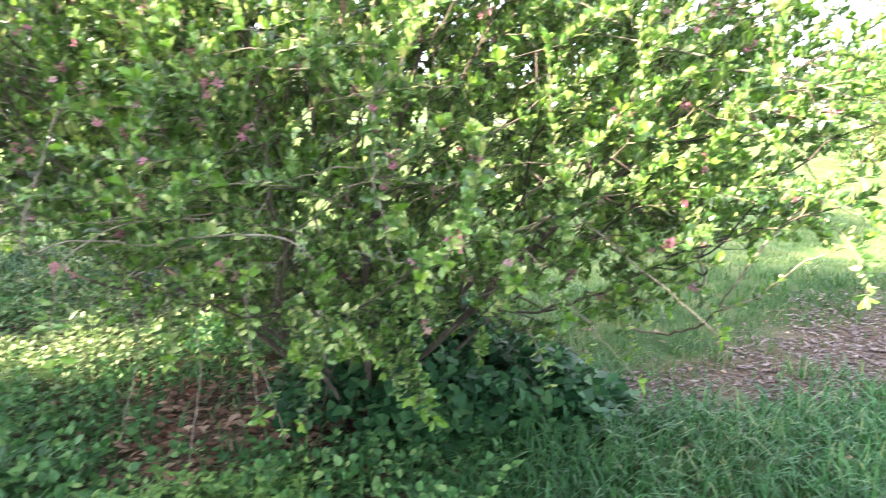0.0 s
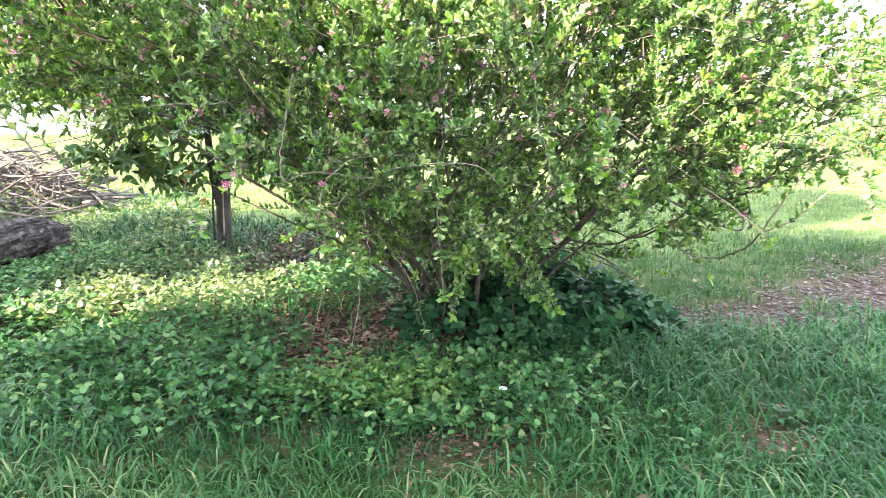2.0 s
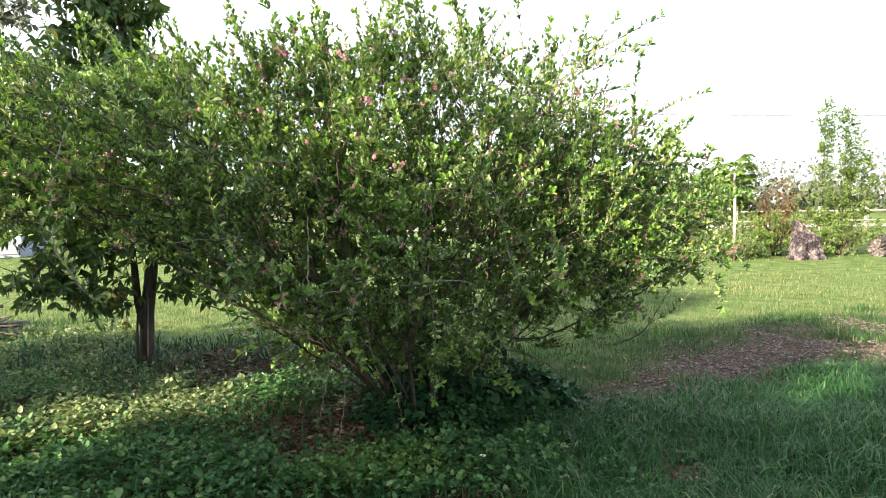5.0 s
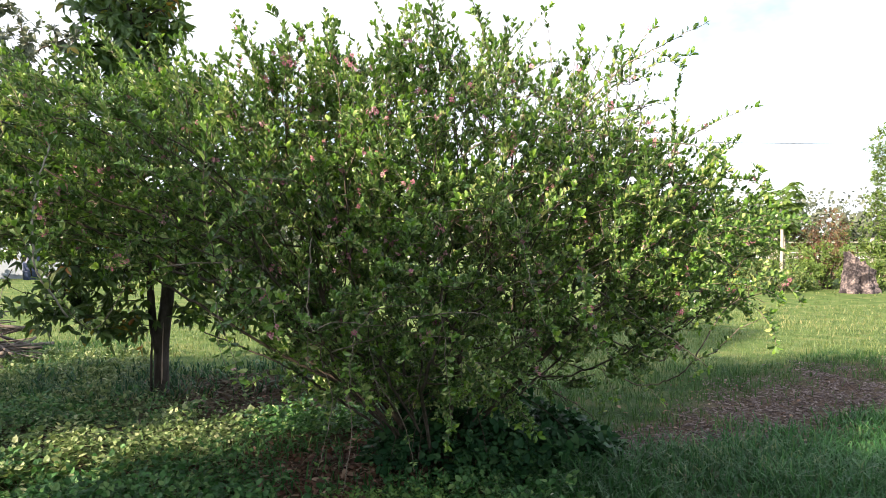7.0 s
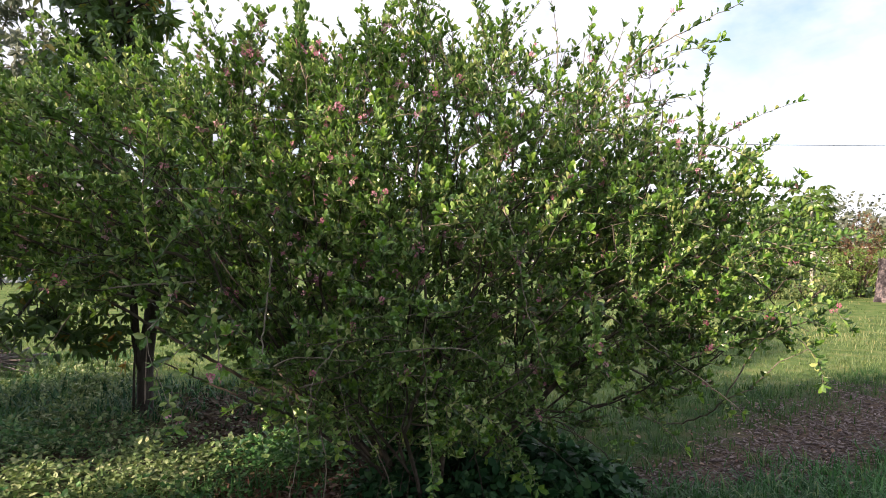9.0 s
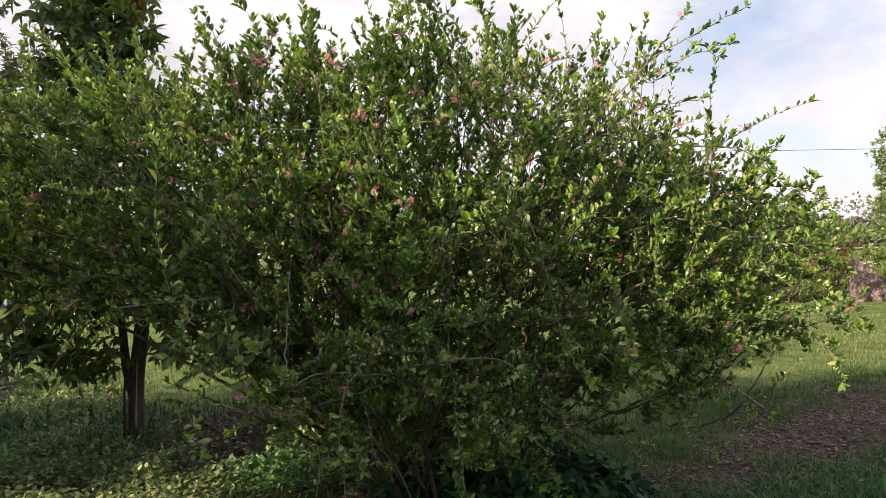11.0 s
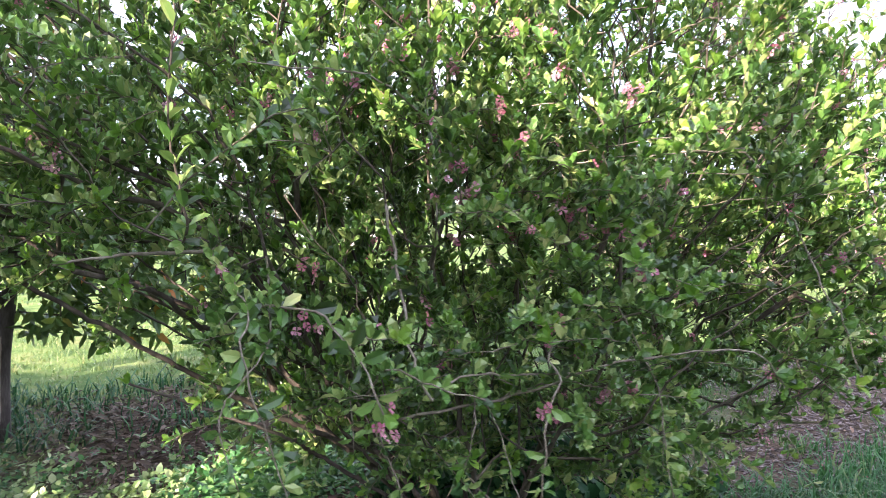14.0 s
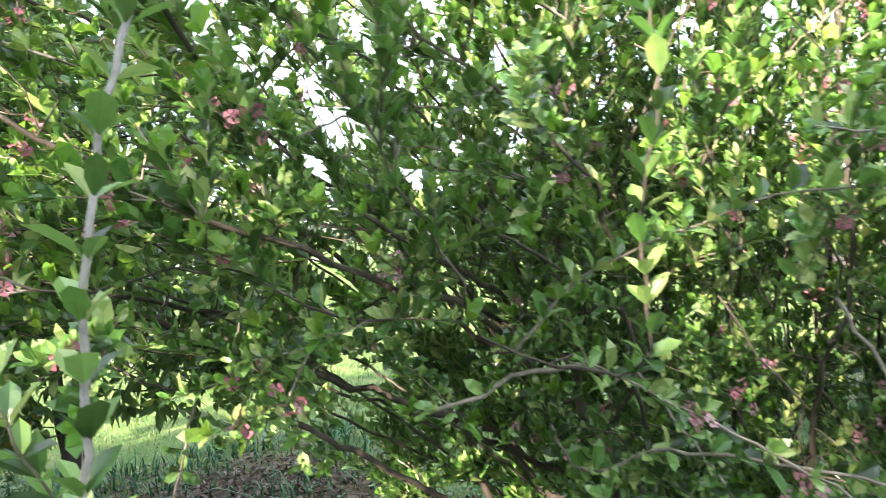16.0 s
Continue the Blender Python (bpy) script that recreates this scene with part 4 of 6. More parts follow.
fuller = 1.0 + 0.40 * behind * np.clip((2.1 - P[:, 2]) / 0.4, 0, 1)
L, W = L * fuller, W * fuller
front = rest & ~behind
part("foliage", mesh_of("foliage", *joined([leaves(OVAL6, P[front], D[front], N[front], L[front], W[front]), leaves(PLAIN_OVAL, P[behind], D[behind], N[behind], L[behind], W[behind])]), M_LEAF, False), shrub, "dense small oval green leaves", "stuff")
one_leaf = mesh_of("leaf", *leaves(OVAL, np.zeros((1, 3)), np.array([(1.0, 0, 0)]), np.array([(0, 0, 1.0)]), np.ones(1), np.ones(1)), M_LEAF_ONE, False)
shrub_at = np.array(shrub.location)
for i in close:
    x = unit(D[i])
    y = -unit(np.cross(x, N[i]))
    z = np.cross(x, y)
    ob = new("leaf", one_leaf)
    ob.parent = shrub
    ob.matrix_basis = Matrix(((x[0] * L[i], y[0] * W[i], z[0] * L[i], P[i, 0] - shrub_at[0]), (x[1] * L[i], y[1] * W[i], z[1] * L[i], P[i, 1] - shrub_at[1]), (x[2] * L[i], y[2] * W[i], z[2] * L[i], P[i, 2] - shrub_at[2]), (0, 0, 0, 1)))
end_p, end_t = np.array(end_p), np.array(end_t)
some = rng.random(len(end_p)) < np.clip(2.4 * clump(end_p, 0.22, 73) - 0.5, 0, 1)
P2, D2, N2 = whorls(end_p[some], end_t[some] + UP * 0.4, 4, 0.70, 0.35)
L2 = rng.uniform(0.026, 0.050, len(P2))
part("young_foliage", mesh_of("young_foliage", *leaves(OVAL6, P2, D2, N2, L2, L2 * 0.5), M_YOUNG, False), shrub, "fresh yellow-green leaf tufts at the shoot ends", "stuff")
part("fine_twig", mesh_of("fine_twig", *joined(twig_tubes), M_TWIG), shrub, "fine grey-brown leafy twigs", "stuff")


def flower_arrays(seed):
    """One small flower: five clawed petals that meet in its middle."""
    g = np.random.default_rng(seed)
    v, f = [(0, 0, 0)], []
    for k in range(5):
        w = k * 2 * math.pi / 5 + g.normal(0, 0.12)
        o, s = np.array((math.cos(w), math.sin(w), 0)), np.array((-math.sin(w), math.cos(w), 0))
        r, lift = 0.0105 * g.uniform(0.8, 1.15), g.uniform(0.1, 0.5)
        n = len(v)
        v += [o * r * 0.45 - s * 0.0015 + UP * r * lift * 0.3, o * r * 0.45 + s * 0.0015 + UP * r * lift * 0.3, o * r * 0.85 - s * 0.0052 + UP * r * lift, o * r * 0.85 + s * 0.0052 + UP * r * lift, o * r * 1.12 + UP * r * lift * 0.7]
        f += [(0, n, n + 1), (n, n + 2, n + 3), (n, n + 3, n + 1), (n + 2, n + 4, n + 3)]
    return np.array(v, float), np.array(f)


flower_kinds = [mesh_of("flower", *flower_arrays(60 + k), M_PETAL) for k in range(5)]
outer = np.where((node_p[:, 1] < 2.75) & (node_p[:, 2] > 0.75))[0]
front_first = np.exp(-1.6 * (node_p[outer, 1] - 1.6)) * (1 + 0.8 * (node_p[outer, 0] < -0.9))
blooms = []
for i in rng.choice(outer, 400, replace=False, p=front_first / front_first.sum()):
    for _ in range(rng.integers(2, 7)):
        blooms.append(np.concatenate([node_p[i] + rng.normal(0, 0.012, 3), rng.uniform(0, 6.28, 3)]))
for c in ((-1.24, 1.555, 1.035), (-1.268, 2.07, 1.256), (-0.93, 2.0, 1.325), (-1.29, 1.93, 1.14), (-0.84, 1.60, 1.92)):
    for _ in range(5):
        blooms.append(np.concatenate([np.array(c) + rng.normal(0, 0.016, 3), rng.uniform(0, 6.28, 3)]))
blooms = sorted(blooms, key=lambda q: q[1] + 0.35 * q[0])
for q in blooms[:300]:
    ob = new("flower", flower_kinds[rng.integers(5)])
    ob.parent = shrub
    ob.matrix_basis = Matrix.LocRotScale(Vector(q[:3] - shrub_at), Euler(q[3:]), None)
far_blooms = []
for k, q in enumerate(blooms[300:]):
    v, f = flower_arrays(60 + k % 5)
    m = np.array(Euler(q[3:]).to_matrix())
    far_blooms.append((v @ m.T + q[:3], f))
part("blossom", mesh_of("blossom", *joined(far_blooms), M_PETAL_MASS), shrub, "many more small pink flowers", "stuff")

# ---------------------------------------------------------------- the tree behind
rng = np.random.default_rng(23)
TREE = np.array((-2.52, 5.36, 0.0))
tree = thing("broadleaf_tree", TREE, "slender tree with dark forked trunk and drooping leaves, some orange", "tree")


def tree_parts(owner, trunks, radii, blobs, goals_n, leaf_n, leaf_len, mat_leaf, mat_bark, floor=None, step=0.14, reach=1.6, kill=0.30, droop=0.5, shape=LANCE, ratio=0.42, per=5, label="drooping dark green leaves", fill=False, single=None, wood="trunk"):
    """Trunks given as lines; limbs grow into the blobs; leaves hang along the thin limbs."""
    pts, pr, st = grow([smooth_line(t, step) for t in trunks], blob_points(goals_n, blobs, 0.4, floor), step, reach, kill, 70, 0.03)
    rd, ld = thickness(pr, leaf_len * 0.035)
    cut = 0
    for k, t in enumerate(trunks):
        n = len(smooth_line(t, step))
        rd[cut:cut + n] = np.maximum(rd[cut:cut + n], np.linspace(radii[k][0], radii[k][1], n))
        cut += n
    for k in range(len(trunks)):
        tb = []
        for ln in chains(pr, ld):
            if st[ln[-1]] == k:
                r = rd[ln].copy()
                if pr[ln[0]] >= 0:
                    r[0] = min(r[0], r[1] * 1.3)
                tb.append(tube(pts[ln], r, 10 if r.max() > radii[0][0] * 0.4 else 5))
        if tb:
            part(wood, mesh_of(wood, *joined(tb), mat_bark), owner)
    d = np.zeros_like(pts)
    d[pr >= 0] = unit(pts[pr >= 0] - pts[pr[pr >= 0]])
    th = np.where((ld <= 10) & (pr >= 0) & (np.arange(len(pts)) >= cut))[0]
    if not len(th):
        return
    pick = rng.choice(th, max(1, leaf_n // per))
    p = pts[pick] + rng.normal(0, step * 0.55, (len(pick), 3))
    if fill:
        p = blob_points(len(pick), blobs, 0.0, floor)
    a, b, c = whorls(p, turned(d[pick], 0.4), per, 1.0, -droop, 0.3)
    le = rng.uniform(0.7, 1.25, len(a)) * leaf_len
    c = c + UP * 0.6
    rest = np.ones(len(a), bool)
    if single is not None:
        pick = np.argsort(a[:, 1] + 0.5 * np.maximum(0, a[:, 2] - 1.6))[:300]
        single_leaves(owner, "leaf", single, a[pick], b[pick], c[pick], le[pick], le[pick] * ratio)
        rest[pick] = False
    part("crown", mesh_of("crown", *leaves(shape, a[rest], b[rest], c[rest], le[rest], le[rest] * ratio), mat_leaf, False), owner, label, "stuff")


tree_parts(tree, [[TREE - UP * 0.05, TREE + (0.0, 0.0, 0.12), TREE + (0.01, 0.0, 0.5), TREE + (0.06, 0.05, 1.0), TREE + (0.10, 0.1, 2.0), TREE + (-0.12, 0.15, 3.0), TREE + (-0.2, 0.15, 4.2)],
                  [TREE + (-0.01, -0.02, 0.36), TREE + (-0.06, -0.03, 0.62), TREE + (-0.09, -0.02, 1.05), TREE + (-0.15, 0.0, 1.6), TREE + (-0.32, 0.0, 2.2)],
                  [TREE + (-0.08, -0.05, -0.03), TREE + (-0.07, -0.07, 0.35), TREE + (-0.05, -0.08, 0.6)]],
           [(0.070, 0.020), (0.040, 0.016), (0.014, 0.007)],
           [((-2.75, 5.3, 1.95), (1.45, 1.15, 1.10)), ((-3.05, 5.1, 1.3), (0.75, 0.75, 0.85)), ((-1.9, 5.2, 1.25), (0.8, 0.7, 0.6)), ((-3.0, 5.0, 0.98), (0.65, 0.5, 0.48)), ((-3.0, 5.0, 0.98), (0.65, 0.5, 0.48)), ((-1.85, 5.1, 1.0), (0.55, 0.5, 0.5)), ((-1.75, 5.1, 0.95), (0.5, 0.45, 0.45)), ((-4.0, 5.2, 1.95), (0.9, 0.8, 0.75)), ((-4.7, 5.4, 1.75), (0.7, 0.7, 0.75)), ((-2.80, 5.5, 3.4), (0.58, 0.65, 1.2))], 1400, 14500, 0.10, M_BROAD, M_TRUNK,
           lambda x, y: 0.60 + 0.52 * np.clip((-3.25 - x) / 0.4, 0, 1) + 0.10 * np.clip((x + 3.0) / 0.5, 0, 1) + 0.55 * np.clip(1.7 - np.abs(x + 2.45) / 0.36, 0, 1), single=one_leaf_mesh("leaf", LANCE, M_BROAD_ONE))
# the crown's upper part, round the leader
tree_parts(tree, [[TREE + (-0.15, 0.15, 2.9), TREE + (-0.25, 0.1, 3.4), TREE + (-0.4, 0.1, 3.9)]], [(0.02, 0.012)], [((-2.80, 5.45, 3.60), (0.55, 0.6, 0.85))], 300, 1900, 0.11, M_BROAD, M_TRUNK, None, 0.10, 1.5, 0.16)

# a pale tapering strip, low on the trunk
u = np.linspace(0, 1, 9)
mid = np.stack([TREE[0] + 0.012 + 0.02 * u, TREE[1] - 0.055 + 0.02 * u, 0.10 + 0.55 * u], -1)
wide = 0.022 * np.sin(np.pi * (0.06 + 0.88 * u))[:, None] * (1 + 0.25 * np.sin(9 * u))[:, None]
strip_verts = np.concatenate([mid + np.array((-1.0, 0.1, 0)) * wide, mid + np.array((0, -0.022, 0)), mid + np.array((1.0, 0.25, 0)) * wide])
faces = [t for k in range(2) for i in range(8) for t in ((k * 9 + i, k * 9 + 9 + i, k * 9 + 10 + i), (k * 9 + i, k * 9 + 10 + i, k * 9 + i + 1))]
part("pale_strip", mesh_of("pale_strip", strip_verts, faces, M_LOG_END), tree, "pale strip low on the trunk")

# low boughs that droop on both sides of the trunk
for dx, n in ((0.72, 950), (-0.62, 350)):
    bough = [TREE + (0.04, 0.0, 1.05), TREE + (dx * 0.5, -0.15, 1.25), TREE + (dx, -0.35, 1.15), TREE + (dx * 1.25, -0.42, 0.95)]
    c = TREE + (dx, -0.38, 0.0)
    tree_parts(tree, [bough], [(0.018, 0.006)], [((c[0], c[1], 1.08), (0.60, 0.45, 0.40)), ((c[0] + 0.25 * dx, c[1], 0.86), (0.34, 0.35, 0.28))], 240, n, 0.095, M_BROAD, M_TRUNK, None, 0.09, 1.2, 0.14, wood="bough")

# ---------------------------------------------------------------- fallen log and brush heap
def log_mesh(a, b, r, mat, end_mat, seed, lumps=0.16, rings=44, sides=40):
    """A weathered log from a to b with flutes, knots and ragged ends."""
    a, b = np.array(a, float), np.array(b, float)
    g = np.random.default_rng(seed)
    t = unit(b - a)
    s = unit(np.cross(t, UP))
    w = np.cross(s, t)
    ph = g.uniform(0, 6.28, 5)
    v = []
    for i in range(rings):
        u = i / (rings - 1)
        c = a + (b - a) * u + s * 0.03 * math.sin(5 * u + ph[0]) + w * 0.02 * math.sin(7 * u + ph[1])
        for k in range(sides):
            q = 2 * math.pi * k / sides
            crack = abs(math.sin(6.5 * q + 1.2 * math.sin(8 * u + ph[0]) + ph[1])) ** 0.5 - 0.8
            rr = r * (1 + lumps * (0.5 * math.sin(3 * q + ph[2] + 2 * u) + 0.35 * math.sin(7 * q + ph[3] - 3 * u) + 0.5 * math.sin(9 * u + 2 * q + ph[4]) + 0.8 * crack) + g.normal(0, lumps * 0.20)) * (1 - 0.35 * max(0.0, u - 0.8) / 0.2)
            ragged = t * (g.normal(0, 0.03) if i in (0, rings - 1) else 0)
            v.append(c + (s * math.cos(q) + w * math.sin(q)) * rr + ragged)
    f = []
    for i in range(rings - 1):
        for k in range(sides):
            x, y = i * sides + k, i * sides + (k + 1) % sides
            f += [(x, y, y + sides), (x, y + sides, x + sides)]
    body = mesh_of("log_body", v, f, mat, False)
    ends = []
    for i, sgn in ((0, -1), (rings - 1, 1)):
        ring = np.array(v[i * sides:(i + 1) * sides])
        mid = ring.mean(0)
        inner = mid + (ring - mid) * 0.55 - t * sgn * 0.03 + g.normal(0, 0.012, ring.shape)
        vv = np.vstack([ring, inner, mid - t * sgn * 0.05])
        ff = []
        for k in range(sides):
            k2 = (k + 1) % sides
            ff += [(k, k2, sides + k2), (k, sides + k2, sides + k), (sides + k, sides + k2, 2 * sides)]
        ff = np.array(ff)
        ends.append(mesh_of("cut_end", vv, ff if sgn > 0 else ff[:, ::-1], end_mat, False))
    return body, ends


def fallen_log(name, a, b, r, label, seed, mat=M_LOG, lumps=0.26, end_mat=M_LOG_END):
    ob = thing(name, ((a[0] + b[0]) / 2, (a[1] + b[1]) / 2, 0), label, "log")
    body, ends = log_mesh(a, b, r, mat, end_mat, seed, lumps)
    part("log_body", body, ob)
    for e in ends:
        part("cut_end", e, ob, "pale ragged end grain")
    return ob


log_a, log_b, log_r = np.array((-4.30, 3.50, 0.17)), np.array((-3.86, 5.12, 0.16)), 0.165
log = fallen_log("fallen_log", log_a, log_b, log_r, "weathered grey fallen log with ragged bark, lying in grass", 4, lumps=0.20)
# loose strips of bark along the log
along = unit(log_b - log_a)
across_log = unit(np.cross(along, UP))
over_log = np.cross(across_log, along)
bark_kinds = []
for k in range(6):
    n = 7
    u = np.linspace(-0.5, 0.5, n)
    wide = (0.5 - 0.42 * (2 * np.abs(u)) ** 2) * (1 + rng.normal(0, 0.16, n))
    curl = 0.25 * u ** 2 + rng.normal(0, 0.03, n)
    top = [np.stack([u, s * wide, curl + 0.30 + 0.10 * rng.random(n)], -1) for s in (-1, 1)]
    low = [np.stack([u, s * wide * 1.1, curl * 0.4 - 0.3], -1) for s in (-1, 1)]
    v = np.concatenate([top[0], top[1], low[0], low[1]])
    f = []
    for i in range(n - 1):
        for p, q in ((0, 1), (1, 3), (3, 2), (2, 0)):
            f += [(p * n + i, p * n + i + 1, q * n + i + 1), (p * n + i, q * n + i + 1, q * n + i)]
    f += [(0, n, 3 * n), (0, 3 * n, 2 * n), (n - 1, 4 * n - 1, 2 * n - 1), (n - 1, 3 * n - 1, 4 * n - 1)]
    bark_kinds.append(mesh_of("bark_strip", v, f, M_LOG, False))
log_at = np.array(log.location)
for k in range(190):
    u, a = rng.uniform(0.04, 0.90), rng.uniform(-0.7, 3.9)
    o = across_log * math.cos(a) + over_log * math.sin(a)
    x = unit(along + across_log * rng.normal(0, 0.06) + o * rng.normal(0, 0.03))
    y = unit(np.cross(o, x))
    z = np.cross(x, y)
    c = log_a + (log_b - log_a) * u + o * log_r * 1.02 - log_at
    sx, sy, sz = rng.uniform(0.05, 0.20), rng.uniform(0.010, 0.026), rng.uniform(0.010, 0.024)
    ob = new("bark_strip", bark_kinds[k % 6])
    ob.parent = log
    ob.matrix_basis = Matrix(((x[0] * sx, y[0] * sy, z[0] * sz, c[0]), (x[1] * sx, y[1] * sy, z[1] * sz, c[1]), (x[2] * sx, y[2] * sy, z[2] * sz, c[2]), (0, 0, 0, 1)))

heap = thing("brush_heap", (-6.0, 7.2, 0.0), "heap of cut dead grey branches", "brush heap")
stick_kinds = []
for k in range(5):
    ln = smooth_line([np.array((-0.7, 0, 0)), np.array((-0.2, rng.normal(0, 0.06), rng.normal(0, 0.05))), np.array((0.3, rng.normal(0, 0.08), rng.normal(0, 0.06))), np.array((0.8, rng.normal(0, 0.1), rng.normal(0, 0.1)))], 0.12)
    sub = [tube(ln, np.linspace(0.022, 0.006, len(ln)), 5)]
    for j in range(3):
        o = ln[4 + 2 * j]
        q = np.array([o, o + (0.18, rng.normal(0, 0.12), rng.normal(0, 0.12)), o + (0.38, rng.normal(0, 0.25), rng.normal(0, 0.2))])
        sub.append(tube(q, (0.008, 0.006, 0.003), 4))
    stick_kinds.append(mesh_of("dead_branch", *joined(sub), M_BRUSH))
for i in range(170):
    rr, a = math.sqrt(rng.random()), rng.uniform(0, 6.28)
    x, y = 1.35 * rr * math.cos(a), 1.1 * rr * math.sin(a)
    ob = new("dead_branch", stick_kinds[i % 5])
    ob.parent = heap
    ob.matrix_basis = Matrix.LocRotScale((x, y, 0.06 + rng.random() * 0.85 * (1 - rr ** 1.6)), Euler((rng.uniform(0, 6.28), rng.normal(0, 0.22), rng.uniform(0, 6.28))), (1, 1, 1))
for i in range(14):
    ob = new("dead_branch", stick_kinds[i % 5])
    ob.parent = heap
    ob.matrix_basis = Matrix.LocRotScale((1.0 + rng.normal(0, 0.5), -1.4 + rng.normal(0, 0.7), 0.10 + 0.1 * rng.random()), Euler((rng.uniform(0, 6.28), rng.normal(0, 0.08), rng.uniform(0, 6.28))), (0.7, 0.7, 0.7))

# ---------------------------------------------------------------- house behind the tree
def box(lo, hi):
    x0, y0, z0 = lo
    x1, y1, z1 = hi
    v = [(x0, y0, z0), (x1, y0, z0), (x1, y1, z0), (x0, y1, z0), (x0, y0, z1), (x1, y0, z1), (x1, y1, z1), (x0, y1, z1)]
    q = [(0, 3, 2, 1), (4, 5, 6, 7), (0, 1, 5, 4), (1, 2, 6, 5), (2, 3, 7, 6), (3, 0, 4, 7)]
    f = []
    for a, b, c, d in q:
        f += [(a, b, c), (a, c, d)]
    return np.array(v, float), np.array(f)


HX0, HX1, HY, HZ = -30.0, -10.6, 26.0, 3.0
house = thing("house", ((HX0 + HX1) / 2, HY + 4, 0), "single-storey house with pale blue-white lap siding and dark roof", "house")
wall = part("wall", mesh_of("wall", *joined([box((HX0, HY, 0), (HX1, HY + 0.2, HZ)), box((HX1 - 0.2, HY + 0.2, 0), (HX1, HY + 8, HZ)), box((HX0, HY + 0.2, 0), (HX0 + 0.2, HY + 8, HZ)), box((HX0 + 0.2, HY + 7.8, 0), (HX1 - 0.2, HY + 8, HZ))]), M_SIDING, False), house)
for k in range(15):
    z = 0.12 + k * 0.172
    part("siding_board", mesh_of("siding_board", *joined([box((HX0 - 0.02, HY - 0.028 + 0.0, z), (HX1 + 0.02, HY - 0.004, z + 0.166))]), M_SIDING, False), wall)
rv = np.array([(HX0 - 0.5, HY - 0.5, HZ - 0.02), (HX1 + 0.5, HY - 0.5, HZ - 0.02), (HX1 + 0.5, HY + 4, HZ + 1.7), (HX0 - 0.5, HY + 4, HZ + 1.7), (HX1 + 0.5, HY + 8.5, HZ - 0.02), (HX0 - 0.5, HY + 8.5, HZ - 0.02)])
rv = np.vstack([rv, rv + (0, 0, 0.16)])
rf = [(0, 2, 1), (0, 3, 2), (3, 5, 4), (3, 4, 2), (6, 7, 8), (6, 8, 9), (9, 8, 10), (9, 10, 11), (0, 1, 7), (0, 7, 6), (4, 5, 11), (4, 11, 10), (1, 2, 8), (1, 8, 7), (2, 4, 10), (2, 10, 8), (3, 0, 6), (3, 6, 9), (5, 3, 9), (5, 9, 11)]
part("roof", mesh_of("roof", rv, rf, M_ROOF, False), house, "dark grey shingle roof")
part("gable", mesh_of("gable", *joined([(np.array([(HX1 - 0.1, HY, HZ), (HX1 - 0.1, HY + 8, HZ), (HX1 - 0.1, HY + 4, HZ + 1.55), (HX1 - 0.3, HY, HZ), (HX1 - 0.3, HY + 8, HZ), (HX1 - 0.3, HY + 4, HZ + 1.55)]), np.array([(0, 1, 2), (3, 5, 4)]))]), M_SIDING, False), house)
win = part("window", mesh_of("window", *joined([box((-15.2, HY - 0.07, 0.95), (-15.1, HY - 0.03, 2.15)), box((-14.1, HY - 0.07, 0.95), (-14.0, HY - 0.03, 2.15)), box((-15.2, HY - 0.07, 2.15), (-14.0, HY - 0.03, 2.25)), box((-15.2, HY - 0.09, 0.85), (-14.0, HY - 0.03, 0.95))]), M_SIDING, False), house)
part("pane", mesh_of("pane", *box((-15.1, HY - 0.05, 0.95), (-14.1, HY - 0.035, 2.15)), M_GLASS, False), win)

bv, bf, sides = [], [], 24
for z, r in ((0, 0.27), (0.03, 0.29), (0.28, 0.29), (0.30, 0.305), (0.33, 0.29), (0.58, 0.29), (0.60, 0.305), (0.63, 0.29), (0.86, 0.28), (0.90, 0.26), (0.90, 0.23), (0.87, 0.22), (0.87, 0.0)):
    for k in range(sides):
        bv.append((-11.35 + r * math.cos(k * 2 * math.pi / sides), 25.2 + r * math.sin(k * 2 * math.pi / sides), z - 0.01))
for i in range(12):
    for k in range(sides):
        a, b = i * sides + k, i * sides + (k + 1) % sides
        bf += [(a, b, b + sides), (a, b + sides, a + sides)]
tagged(part("barrel", mesh_of("barrel", bv, bf, M_BARREL)), "dark navy plastic barrel standing on the grass near the house", "barrel")

# ---------------------------------------------------------------- garden on the far side of the lawn
def stump_mesh(x, y, r, h, seed):
    g = np.random.default_rng(seed)
    sides, rows = 26, 12
    ph = g.uniform(0, 6.28, 4)
    v, f = [], []
    for i in range(rows):
        u = i / (rows - 1)
        for k in range(sides):
            q = 2 * math.pi * k / sides
            flare = 1 + 0.45 * (1 - u) ** 2.5
            rr = r * flare * (1 + 0.16 * math.sin(3 * q + ph[0]) + 0.10 * math.sin(7 * q + ph[1] + u) + g.normal(0, 0.04))
            top = h * (0.72 + 0.28 * math.sin(q + ph[2])) if i == rows - 1 else h * u * (0.80 + 0.2 * math.sin(q + ph[2]))
            v.append((x + rr * math.cos(q), y + rr * math.sin(q), -0.04 + top + (g.normal(0, 0.05) if i == rows - 1 else 0)))
    for i in range(rows - 1):
        for k in range(sides):
            a, b = i * sides + k, i * sides + (k + 1) % sides
            f += [(a, b, b + sides), (a, b + sides, a + sides)]
    ring = np.array(v[-sides:])
    mid = ring.mean(0) - (0, 0, 0.08)
    return (v, f), (np.vstack([ring, mid]), [(k, (k + 1) % sides, sides) for k in range(sides)])


